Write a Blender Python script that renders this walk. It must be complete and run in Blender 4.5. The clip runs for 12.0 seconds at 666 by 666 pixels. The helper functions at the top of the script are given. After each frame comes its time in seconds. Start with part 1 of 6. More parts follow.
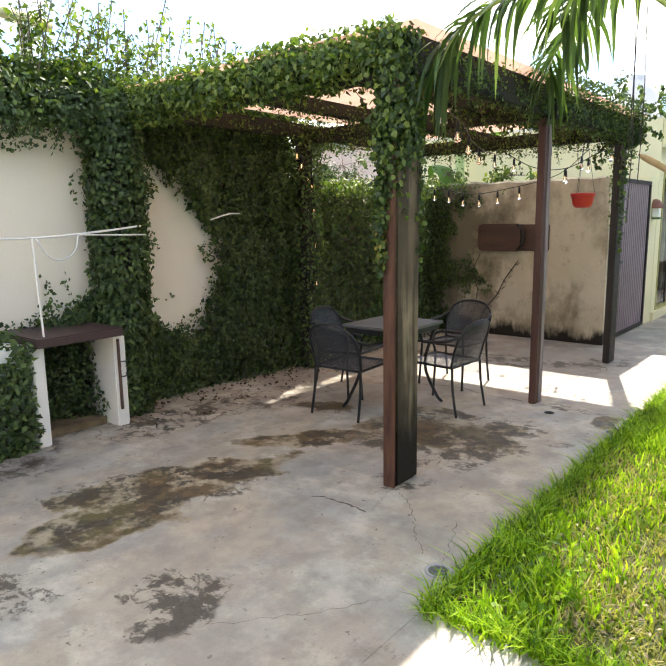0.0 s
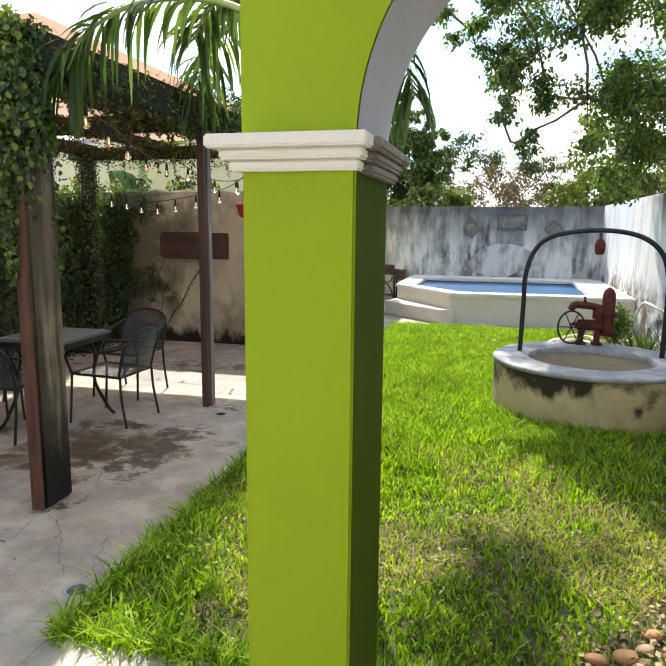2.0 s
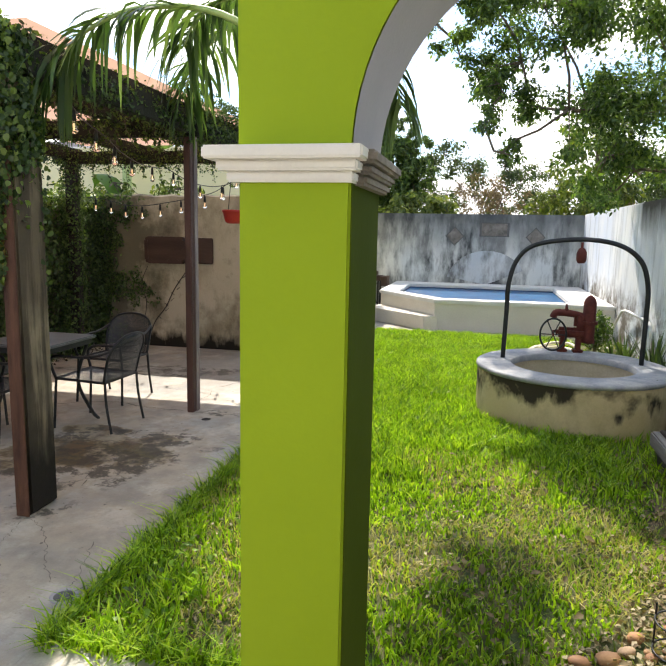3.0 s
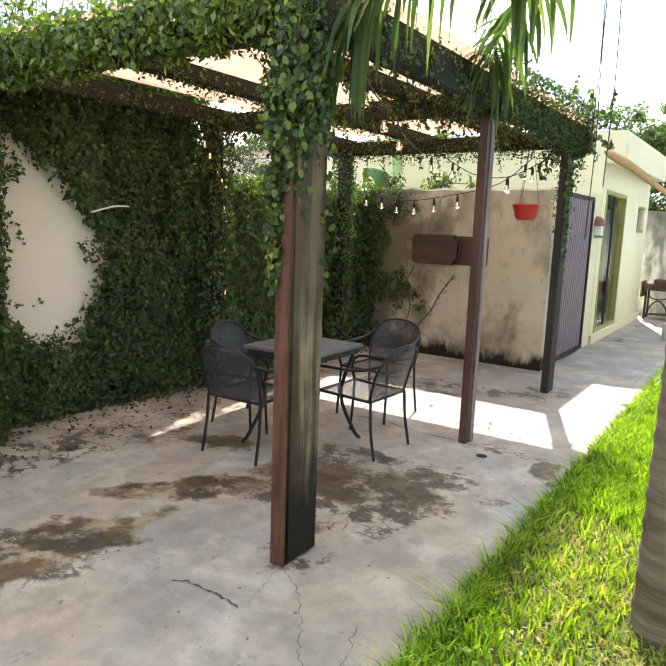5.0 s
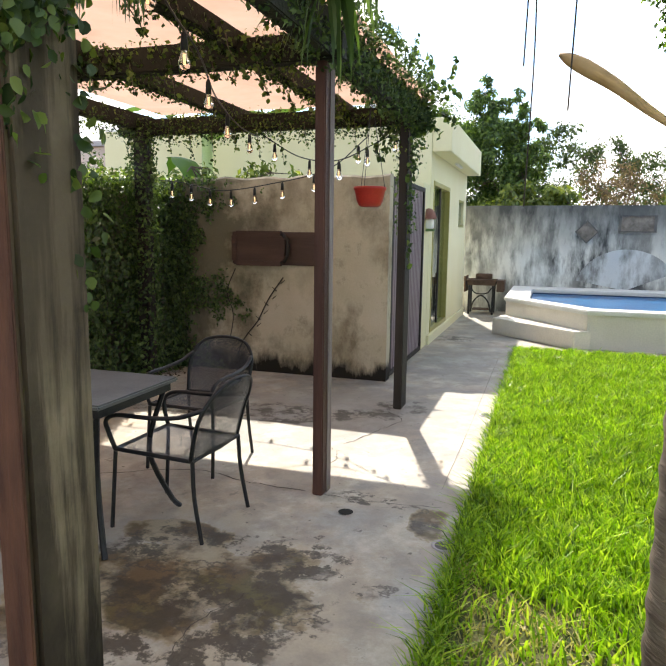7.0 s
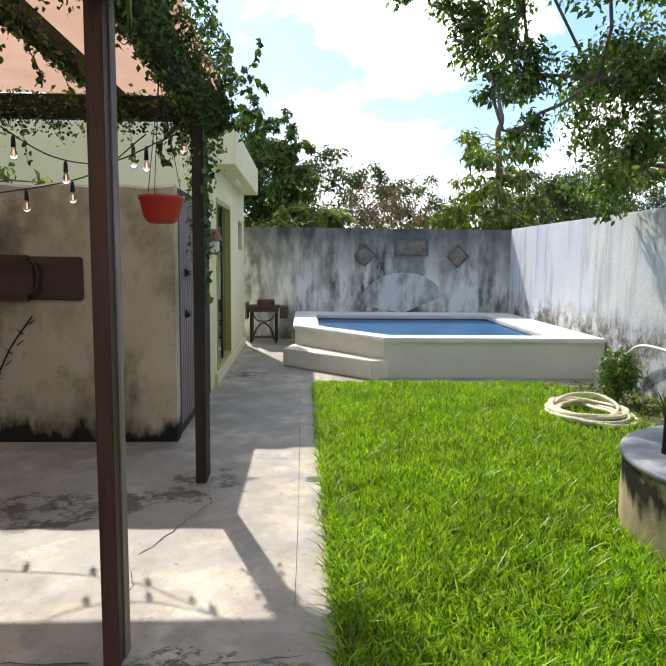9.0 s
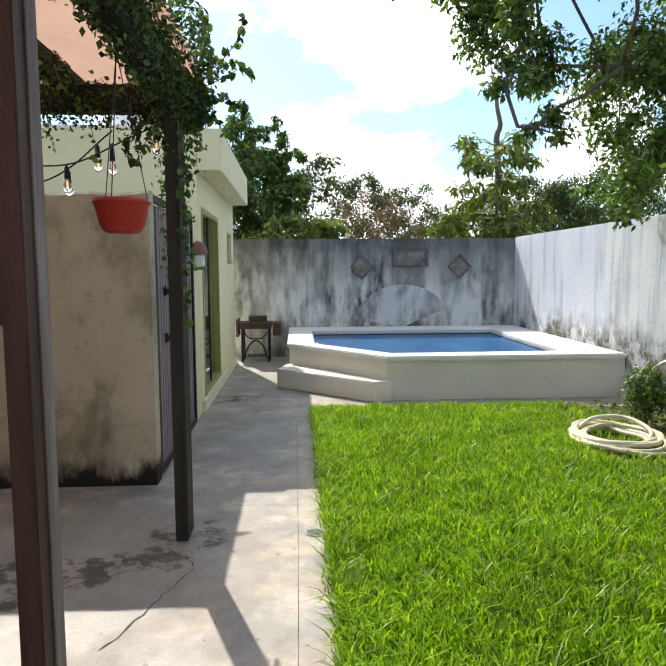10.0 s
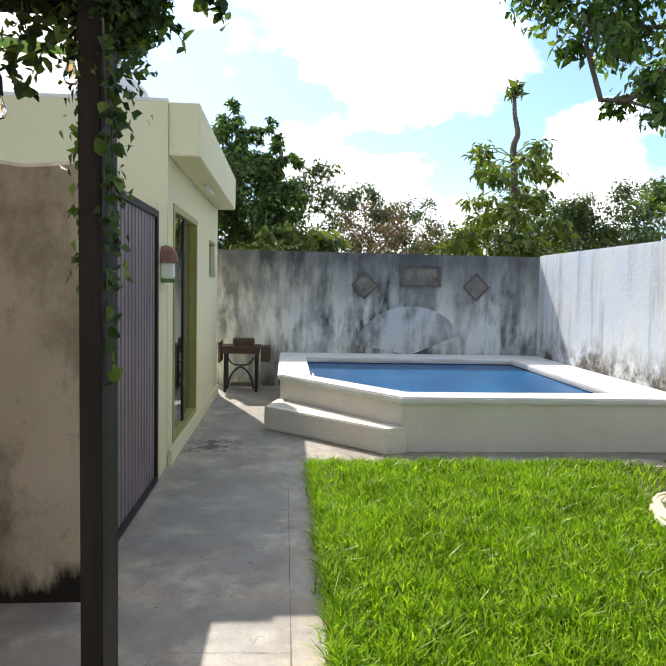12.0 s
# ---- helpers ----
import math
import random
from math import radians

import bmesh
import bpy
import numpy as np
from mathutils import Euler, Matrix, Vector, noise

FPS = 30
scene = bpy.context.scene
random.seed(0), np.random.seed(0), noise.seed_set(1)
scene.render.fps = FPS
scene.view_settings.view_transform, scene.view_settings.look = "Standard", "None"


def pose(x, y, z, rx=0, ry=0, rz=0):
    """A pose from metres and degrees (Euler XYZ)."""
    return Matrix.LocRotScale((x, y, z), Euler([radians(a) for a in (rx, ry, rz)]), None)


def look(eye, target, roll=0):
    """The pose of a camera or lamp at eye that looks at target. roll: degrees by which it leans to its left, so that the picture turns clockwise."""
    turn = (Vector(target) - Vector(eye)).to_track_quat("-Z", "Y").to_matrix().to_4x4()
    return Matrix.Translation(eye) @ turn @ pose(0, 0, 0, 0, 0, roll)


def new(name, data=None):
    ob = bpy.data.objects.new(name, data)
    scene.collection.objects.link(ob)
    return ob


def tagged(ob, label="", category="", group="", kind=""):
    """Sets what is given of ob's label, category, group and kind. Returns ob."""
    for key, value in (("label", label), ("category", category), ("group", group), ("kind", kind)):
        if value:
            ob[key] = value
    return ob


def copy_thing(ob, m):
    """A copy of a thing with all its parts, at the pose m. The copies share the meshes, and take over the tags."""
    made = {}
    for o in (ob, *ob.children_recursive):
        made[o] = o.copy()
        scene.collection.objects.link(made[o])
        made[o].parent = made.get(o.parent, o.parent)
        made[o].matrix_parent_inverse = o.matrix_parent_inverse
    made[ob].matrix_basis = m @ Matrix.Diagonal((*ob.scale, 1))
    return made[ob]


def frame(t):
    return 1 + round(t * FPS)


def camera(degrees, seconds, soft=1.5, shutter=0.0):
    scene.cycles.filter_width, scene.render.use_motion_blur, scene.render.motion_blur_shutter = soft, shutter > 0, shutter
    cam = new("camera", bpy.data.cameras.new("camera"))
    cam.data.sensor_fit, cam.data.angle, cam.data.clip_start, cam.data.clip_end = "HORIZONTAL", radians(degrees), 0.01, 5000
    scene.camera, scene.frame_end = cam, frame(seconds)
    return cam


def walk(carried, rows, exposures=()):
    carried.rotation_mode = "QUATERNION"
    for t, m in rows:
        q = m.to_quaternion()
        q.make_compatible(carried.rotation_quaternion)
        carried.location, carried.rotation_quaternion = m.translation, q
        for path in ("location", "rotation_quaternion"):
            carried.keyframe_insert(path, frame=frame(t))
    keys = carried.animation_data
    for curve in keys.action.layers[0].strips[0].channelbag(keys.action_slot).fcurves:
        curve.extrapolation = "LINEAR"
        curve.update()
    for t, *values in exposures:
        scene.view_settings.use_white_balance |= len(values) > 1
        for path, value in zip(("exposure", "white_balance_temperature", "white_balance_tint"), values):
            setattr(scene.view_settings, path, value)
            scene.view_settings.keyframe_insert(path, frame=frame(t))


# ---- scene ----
cam = camera(54.1, 12.0)
METRES, EYE, TILT, LEAN, TURN = 6.2, 1.59, 0.0, 0.0, 39.3
ROWS = [
    (0.0, 0.0, 0.0, 0.0, -0.14, -9.89, 0.8),
    (0.5, -0.0039, -0.0011, 0.0035, 1.89, -8.49, 0.58),
    (1.0, 0.0149, 0.0002, 0.0048, -5.12, -8.3, 0.22),
    (1.5, 0.0398, -0.0059, 0.0012, -15.69, -8.92, -0.19),
    (2.0, 0.0572, -0.0182, -0.0014, -24.92, -9.22, -0.52),
    (2.5, 0.0595, -0.0281, -0.0003, -28.73, -9.04, -0.88),
    (3.0, 0.0507, -0.0205, 0.0006, -26.42, -8.75, -1.08),
    (3.5, 0.0432, 0.013, 0.0026, -20.84, -8.32, -1.41),
    (5.5, 0.0529, 0.19, -0.004, -3.43, -9.69, -2.03),
    (6.0, 0.0631, 0.2417, -0.0025, -6.93, -9.6, -1.27),
    (6.5, 0.0734, 0.2882, -0.0146, -13.87, -8.99, -0.79),
    (7.0, 0.0805, 0.3374, -0.0186, -20.99, -8.62, -0.67),
    (7.5, 0.0957, 0.3886, -0.0169, -28.43, -8.51, -0.51),
    (9.5, 0.1562, 0.5642, -0.0147, -42.85, -5.91, -0.5),
    (10.0, 0.1955, 0.6071, -0.013, -42.46, -5.47, 0.35),
    (10.5, 0.2347, 0.6523, -0.0109, -43.28, -4.82, 1.0),
    (11.0, 0.2714, 0.7007, -0.0128, -43.44, -4.42, 0.4),
    (11.5, 0.308, 0.7525, -0.0133, -43.94, -4.11, -0.53),
    (12.0, 0.3426, 0.8, -0.0137, -43.33, -3.89, -1.2),
]
EXPOSURES = [(0.0, 1.56, 7000, 12), (1.0, 1.52, 7000, 12), (1.5, 1.4, 7000, 12), (2.5, 1.1, 7000, 12), (3.0, 1.1, 7000, 12), (3.7, 1.36, 7000, 12), (5.3, 1.88, 7000, 12), (6.0, 1.8, 7000, 12), (6.5, 1.72, 7000, 12), (7.0, 1.3, 6900, 11), (7.7, 0.98, 6800, 10), (9.3, 0.74, 6700, 11), (12.0, 0.76, 6700, 11)]
walk(cam, [(t, pose(0, 0, EYE, TILT, LEAN, TURN) @ pose(METRES * x, METRES * y, METRES * z, 90 + pitch, roll, yaw)) for t, x, y, z, yaw, pitch, roll in ROWS], EXPOSURES)

# ---- light ----
SUN = Vector((-0.312, 0.854, 1.0)).normalized()
sun = new("sun", bpy.data.lights.new("sun", "SUN"))
sun.data.energy, sun.data.angle, sun.data.color = 3.5, radians(0.6), (1.0, 0.95, 0.86)
sun.matrix_world = look((0, 0, 20), Vector((0, 0, 20)) - SUN)
world = bpy.data.worlds.new("sky")
scene.world = world
world.use_nodes = True
wn, wl = world.node_tree.nodes, world.node_tree.links
bg = wn["Background"]
sky = wn.new("ShaderNodeTexSky")
sky.sky_type, sky.sun_disc = "NISHITA", False
sky.sun_elevation, sky.sun_rotation = math.asin(SUN.z), math.atan2(SUN.x, SUN.y)
wc = wn.new("ShaderNodeTexCoord")
wm = wn.new("ShaderNodeMapping")
wm.inputs["Scale"].default_value = (1.0, 1.0, 1.7)
wm.inputs["Location"].default_value = (0.35, 0.1, 0.0)
wl.new(wc.outputs["Generated"], wm.inputs["Vector"])
cn = wn.new("ShaderNodeTexNoise")
cn.inputs["Scale"].default_value, cn.inputs["Detail"].default_value, cn.inputs["Roughness"].default_value = 3.1, 7, 0.52
wl.new(wm.outputs["Vector"], cn.inputs["Vector"])
cr = wn.new("ShaderNodeValToRGB")
cr.color_ramp.elements[0].position, cr.color_ramp.elements[1].position = 0.497, 0.575
wl.new(cn.outputs["Fac"], cr.inputs["Fac"])
cm = wn.new("ShaderNodeMixRGB")
cm.inputs["Color2"].default_value = (10.8, 10.9, 11.3, 1)
wl.new(cr.outputs["Color"], cm.inputs["Fac"])
blue = wn.new("ShaderNodeMixRGB")
blue.blend_type, blue.inputs["Fac"].default_value = "MULTIPLY", 1.0
blue.inputs["Color2"].default_value = (0.82, 1.02, 1.2, 1)
wl.new(sky.outputs["Color"], blue.inputs["Color1"])
wl.new(blue.outputs["Color"], cm.inputs["Color1"])
wl.new(cm.outputs["Color"], bg.inputs["Color"])
bg.inputs["Strength"].default_value = 0.118


# ---- materials ----
def shader(name):
    m = bpy.data.materials.new(name)
    m.use_nodes = True
    return m, m.node_tree.nodes, m.node_tree.links, m.node_tree.nodes["Principled BSDF"]


def noise_node(n, l, scale, detail=5, rough=0.6, stretch=None, at=None):
    c = n.new("ShaderNodeTexCoord")
    t = n.new("ShaderNodeTexNoise")
    t.inputs["Scale"].default_value, t.inputs["Detail"].default_value, t.inputs["Roughness"].default_value = scale, detail, rough
    v = c.outputs["Object"]
    if stretch or at:
        mp = n.new("ShaderNodeMapping")
        mp.inputs["Scale"].default_value = stretch or (1, 1, 1)
        mp.inputs["Location"].default_value = at or (0, 0, 0)
        l.new(v, mp.inputs["Vector"])
        v = mp.outputs["Vector"]
    l.new(v, t.inputs["Vector"])
    return t.outputs["Fac"]


def ramp(n, l, fac, lo, hi, a=(0, 0, 0), b=(1, 1, 1)):
    r = n.new("ShaderNodeValToRGB")
    e = r.color_ramp.elements
    e[0].position, e[1].position = lo, hi
    e[0].color, e[1].color = (*a, 1), (*b, 1)
    l.new(fac, r.inputs["Fac"])
    return r.outputs["Color"]


def mix(n, l, fac, a, b, how="MIX"):
    m = n.new("ShaderNodeMixRGB")
    m.blend_type = how
    for sock, v in ((m.inputs["Fac"], fac), (m.inputs["Color1"], a), (m.inputs["Color2"], b)):
        if isinstance(v, (int, float)):
            sock.default_value = v
        elif isinstance(v, tuple):
            sock.default_value = (*v, 1)
        else:
            l.new(v, sock)
    return m.outputs["Color"]


def bump(n, l, p, height, strength, dist=0.01):
    b = n.new("ShaderNodeBump")
    b.inputs["Strength"].default_value, b.inputs["Distance"].default_value = strength, dist
    l.new(height, b.inputs["Height"])
    l.new(b.outputs["Normal"], p.inputs["Normal"])


def plain(name, a, b, scale=5, rough=0.7, rel=0.3, fine=70, metal=0.0, stretch=None, spec=0.4, grain=0.35):
    m, n, l, p = shader(name)
    big = ramp(n, l, noise_node(n, l, scale, 6, 0.6, stretch), 0.35, 0.68)
    small = noise_node(n, l, fine, 4, 0.6, stretch)
    col = mix(n, l, big, a, b)
    l.new(mix(n, l, grain, col, ramp(n, l, small, 0.3, 0.7, (0.55, 0.55, 0.55), (1, 1, 1)), "MULTIPLY"), p.inputs["Base Color"])
    p.inputs["Roughness"].default_value, p.inputs["Metallic"].default_value, p.inputs["Specular IOR Level"].default_value = rough, metal, spec
    bump(n, l, p, small, rel)
    return m


def foliage(name, dark, mid, light, through_light=0.35, rough=0.45):
    m, n, l, p = shader(name)
    g = n.new("ShaderNodeNewGeometry")
    r = n.new("ShaderNodeValToRGB")
    e = r.color_ramp.elements
    e[0].color, e[1].color = (*dark, 1), (*light, 1)
    k = e.new(0.55)
    k.color = (*mid, 1)
    l.new(g.outputs["Random Per Island"], r.inputs["Fac"])
    patch = ramp(n, l, noise_node(n, l, 1.3, 3), 0.35, 0.7, (0.65, 0.7, 0.6), (1.1, 1.1, 1.0))
    col = mix(n, l, 0.8, r.outputs["Color"], patch, "MULTIPLY")
    l.new(col, p.inputs["Base Color"])
    p.inputs["Roughness"].default_value = rough
    t = n.new("ShaderNodeBsdfTranslucent")
    l.new(mix(n, l, 1.0, col, (1.25, 1.35, 0.5), "MULTIPLY"), t.inputs["Color"])
    s = n.new("ShaderNodeMixShader")
    s.inputs["Fac"].default_value = through_light
    l.new(p.outputs["BSDF"], s.inputs[1])
    l.new(t.outputs["BSDF"], s.inputs[2])
    l.new(s.outputs["Shader"], n["Material Output"].inputs["Surface"])
    return m


def spots(n, l, places, wob=0.35):
    """A mask of blotches (x, y, half width, half depth, turn) with ragged rims."""
    c = n.new("ShaderNodeTexCoord")
    w = n.new("ShaderNodeTexNoise")
    w.inputs["Scale"].default_value, w.inputs["Detail"].default_value, w.inputs["Roughness"].default_value = 2.8, 7, 0.58
    l.new(c.outputs["Object"], w.inputs["Vector"])
    total = None
    for x, y, a, b, turn in places:
        mp = n.new("ShaderNodeMapping")
        mp.vector_type = "TEXTURE"
        mp.inputs["Location"].default_value = (x, y, 0)
        mp.inputs["Rotation"].default_value = (0, 0, radians(turn))
        mp.inputs["Scale"].default_value = (a, b, 1)
        l.new(c.outputs["Object"], mp.inputs["Vector"])
        d = n.new("ShaderNodeVectorMath")
        d.operation = "LENGTH"
        l.new(mp.outputs["Vector"], d.inputs[0])
        s = n.new("ShaderNodeMath")
        s.operation = "SUBTRACT"
        s.inputs[0].default_value = 1.0
        l.new(d.outputs["Value"], s.inputs[1])
        if total is None:
            total = s.outputs[0]
        else:
            mx = n.new("ShaderNodeMath")
            mx.operation = "MAXIMUM"
            l.new(total, mx.inputs[0])
            l.new(s.outputs[0], mx.inputs[1])
            total = mx.outputs[0]
    ad = n.new("ShaderNodeMath")
    ad.operation = "MULTIPLY_ADD"
    l.new(w.outputs["Fac"], ad.inputs[0])
    ad.inputs[1].default_value = 2.6
    ad.inputs[2].default_value = -1.3
    sm = n.new("ShaderNodeMath")
    l.new(total, sm.inputs[0])
    l.new(ad.outputs[0], sm.inputs[1])
    return sm.outputs[0]


def times(n, l, a, k):
    return mix(n, l, 1.0, a, (k, k, k) if isinstance(k, (int, float)) else k, "MULTIPLY")


def vein(n, l, fac, at, half):
    """A thin band round one level of a noise."""
    r = n.new("ShaderNodeValToRGB")
    e = r.color_ramp.elements
    e[0].position, e[1].position = at - half, at + half
    e[0].color = e[1].color = (0, 0, 0, 1)
    e.new(at).color = (1, 1, 1, 1)
    l.new(fac, r.inputs["Fac"])
    return r.outputs["Color"]


def concrete():
    m, n, l, p = shader("weathered_concrete")
    big = ramp(n, l, noise_node(n, l, 0.8, 7, 0.62), 0.36, 0.64)
    col = mix(n, l, big, (0.365, 0.332, 0.275), (0.465, 0.392, 0.29))
    cool = ramp(n, l, noise_node(n, l, 1.25, 8, 0.66, (1, 0.75, 1), (8.3, 2.9, 0)), 0.50, 0.60)
    col = mix(n, l, times(n, l, cool, 0.8), col, (0.372, 0.38, 0.355))
    pale = ramp(n, l, noise_node(n, l, 1.9, 10, 0.72, None, (3.1, 1.7, 0)), 0.49, 0.57)
    col = mix(n, l, times(n, l, pale, 0.85), col, (0.525, 0.49, 0.405))
    wash = ramp(n, l, noise_node(n, l, 0.6, 4, 0.55, None, (1.3, 4.7, 0)), 0.48, 0.62)
    col = mix(n, l, times(n, l, wash, 0.5), col, (0.418, 0.318, 0.239))
    mid = ramp(n, l, noise_node(n, l, 2.4, 9, 0.66), 0.46, 0.60)
    col = mix(n, l, times(n, l, mid, 0.45), col, (0.235, 0.226, 0.213))
    # Broad soft-edged patches that turn parts of the floor greyer and darker.
    grey = ramp(n, l, spots(n, l, GREY_PATCHES), -0.35, 0.35)
    col = mix(n, l, times(n, l, grey, 0.6), col, (0.205, 0.205, 0.195))
    mott = ramp(n, l, noise_node(n, l, 6.5, 6, 0.62, (1, 0.8, 1), (2.7, 7.3, 0)), 0.45, 0.62)
    col = mix(n, l, times(n, l, mott, 0.35), col, (0.20, 0.175, 0.14))
    grit = ramp(n, l, noise_node(n, l, 21, 3, 0.5, None, (0.4, 3.3, 0)), 0.69, 0.72)
    col = mix(n, l, times(n, l, grit, 0.75), col, (0.08, 0.065, 0.05))
    mask = spots(n, l, STAINS_BROWN)
    moss = ramp(n, l, noise_node(n, l, 1.7, 5, 0.6, None, (2.2, 0.4, 0)), 0.44, 0.60)
    tint = mix(n, l, moss, (0.12, 0.07, 0.027), (0.088, 0.072, 0.018))
    tint = mix(n, l, ramp(n, l, noise_node(n, l, 3.6, 7, 0.62, None, (1.9, 6.4, 0)), 0.47, 0.56), tint, (0.032, 0.024, 0.013))
    col = mix(n, l, times(n, l, ramp(n, l, mask, -0.30, 0.05), 0.7), col, (0.34, 0.275, 0.165))
    holes = ramp(n, l, noise_node(n, l, 3.4, 8, 0.64, None, (5.5, 5.1, 0)), 0.40, 0.50)
    col = mix(n, l, times(n, l, times(n, l, ramp(n, l, mask, -0.06, 0.22), holes), 0.92), col, tint)
    zone = spots(n, l, STAINS_DARK)
    broken = ramp(n, l, noise_node(n, l, 4.2, 9, 0.74), 0.505, 0.545)
    col = mix(n, l, times(n, l, times(n, l, ramp(n, l, zone, -0.12, 0.25), broken), 0.9), col, (0.055, 0.043, 0.028))
    wide = ramp(n, l, zone, -0.55, 0.0)
    edges = vein(n, l, noise_node(n, l, 2.4, 8, 0.6, (1, 1.2, 1), (4.4, 0.7, 0)), 0.5, 0.018)
    col = mix(n, l, times(n, l, times(n, l, edges, wide), 0.85), col, (0.06, 0.05, 0.038))
    crumbs = ramp(n, l, noise_node(n, l, 9.0, 5, 0.6, None, (0.3, 9.1, 0)), 0.62, 0.66)
    col = mix(n, l, times(n, l, times(n, l, crumbs, wide), 0.8), col, (0.07, 0.055, 0.04))
    flake = ramp(n, l, noise_node(n, l, 6.5, 10, 0.8, (1, 0.7, 1), (7.7, 2.2, 0)), 0.59, 0.62)
    col = mix(n, l, times(n, l, flake, 0.55), col, (0.17, 0.15, 0.125))
    wet = ramp(n, l, noise_node(n, l, 2.3, 10, 0.74, None, (7.7, 2.2, 0)), 0.57, 0.64)
    col = mix(n, l, times(n, l, wet, 0.45), col, (0.21, 0.185, 0.155))
    small = noise_node(n, l, 90, 4)
    col = mix(n, l, 0.28, col, ramp(n, l, small, 0.3, 0.7, (0.6, 0.6, 0.6), (1, 1, 1)), "MULTIPLY")
    l.new(col, p.inputs["Base Color"])
    l.new(ramp(n, l, cool, 0, 1, (0.62, 0.62, 0.62), (0.38, 0.38, 0.38)), p.inputs["Roughness"])
    bump(n, l, p, noise_node(n, l, 30, 8, 0.7), 0.25, 0.008)
    return m


STAINS_BROWN = [(-3.18, 2.3, 0.85, 0.27, 68), (-3.05, 1.75, 0.45, 0.3, 60), (-3.1, 3.42, 0.5, 0.17, 48), (-2.4, 4.15, 0.65, 0.34, 15),
                (-3.5, 4.2, 0.25, 0.12, 20), (-2.62, 4.62, 0.3, 0.14, 10), (-1.46, 5.12, 0.12, 0.18, 0)]
GREY_PATCHES = [(-2.6, 7.0, 1.3, 1.5, 10), (-1.9, 9.6, 0.55, 1.7, 0), (-1.7, 12.6, 0.8, 1.6, 0), (-4.3, 1.6, 0.5, 0.9, 0)]
STAINS_DARK = [(-2.25, 3.9, 0.6, 0.4, 30), (-2.2, 4.5, 0.6, 0.24, 0), (-2.6, 4.35, 0.4, 0.25, 10), (-2.9, 3.55, 0.4, 0.18, 40), (-3.55, 4.15, 0.3, 0.14, 10), (-2.07, 3.15, 0.17, 0.16, 0), (-3.3, 2.2, 0.7, 0.25, 65), (-1.8, 5.3, 0.3, 0.08, -5), (-3.4, 6.7, 0.9, 0.3, 10), (-2.12, 1.5, 0.22, 0.28, 20), (-2.8, 1.05, 0.35, 0.2, 30), (-3.05, 6.85, 0.7, 0.25, 0),
               (-2.5, 6.9, 0.4, 0.2, 30), (-4.3, 3.4, 0.35, 1.2, -12), (-4.5, 1.9, 0.5, 0.35, 0), (-2.1, 7.3, 0.25, 0.25, 0), (-2.15, 11.3, 0.35, 0.25, 0), (-3.0, 2.3, 0.5, 0.2, 60)]


def streaked(name, a, b, dirt, low, high, run=(5, 5, 0.5), rel=0.4, extra=None):
    """Painted or rendered wall with grime that runs down it."""
    m, n, l, p = shader(name)
    col = mix(n, l, ramp(n, l, noise_node(n, l, 1.1, 6), 0.35, 0.65), a, b)
    streak = ramp(n, l, noise_node(n, l, 1.0, 7, 0.65, run), low, high)
    blot = ramp(n, l, noise_node(n, l, 0.75, 7, 0.6), 0.38, 0.6)
    col = mix(n, l, mix(n, l, 1.0, streak, mix(n, l, 0.65, (1, 1, 1), blot, "MULTIPLY"), "MULTIPLY"), col, dirt)
    if extra:
        col = extra(n, l, col)
    small = noise_node(n, l, 60, 6, 0.7)
    col = mix(n, l, 0.25, col, ramp(n, l, small, 0.3, 0.7, (0.6, 0.6, 0.6), (1, 1, 1)), "MULTIPLY")
    l.new(col, p.inputs["Base Color"])
    p.inputs["Roughness"].default_value, p.inputs["Specular IOR Level"].default_value = 0.85, 0.25
    bump(n, l, p, noise_node(n, l, 14, 8, 0.7), rel, 0.015)
    return m


def height_mask(n, l, lo, hi):
    c = n.new("ShaderNodeTexCoord")
    s = n.new("ShaderNodeSeparateXYZ")
    l.new(c.outputs["Object"], s.inputs[0])
    w = noise_node(n, l, 4, 6, 0.6, (1.5, 1.5, 0.6))
    a = n.new("ShaderNodeMath")
    a.operation = "MULTIPLY_ADD"
    l.new(w, a.inputs[0])
    a.inputs[1].default_value = 0.5
    l.new(s.outputs["Z"], a.inputs[2])
    r = n.new("ShaderNodeMapRange")
    r.inputs["From Min"].default_value, r.inputs["From Max"].default_value = lo + 0.25, hi + 0.25
    l.new(a.outputs[0], r.inputs["Value"])
    return r.outputs["Result"]


def damp_foot(n, l, col):
    c = n.new("ShaderNodeTexCoord")
    s = n.new("ShaderNodeSeparateXYZ")
    l.new(c.outputs["Object"], s.inputs[0])
    a = n.new("ShaderNodeMath")
    a.operation = "MULTIPLY_ADD"
    l.new(noise_node(n, l, 2.2, 7, 0.68), a.inputs[0])
    a.inputs[1].default_value = 3.2
    l.new(s.outputs["X"], a.inputs[2])
    r = n.new("ShaderNodeMapRange")
    r.inputs["From Min"].default_value, r.inputs["From Max"].default_value = -2.05, -2.75
    l.new(a.outputs[0], r.inputs["Value"])
    col = mix(n, l, mix(n, l, 1.0, r.outputs["Result"], (0.72, 0.72, 0.72), "MULTIPLY"), col, (0.055, 0.052, 0.03))
    speck = ramp(n, l, noise_node(n, l, 7, 9, 0.75, (1, 1, 0.8), (1.1, 0, 2.3)), 0.56, 0.64)
    col = mix(n, l, mix(n, l, 1.0, speck, (0.4, 0.4, 0.4), "MULTIPLY"), col, (0.19, 0.165, 0.12))
    return mix(n, l, height_mask(n, l, 0.2, 0.09), col, (0.02, 0.017, 0.013))


def post_foot(n, l, col):
    return mix(n, l, height_mask(n, l, 0.75, 0.3), col, (0.018, 0.014, 0.011))


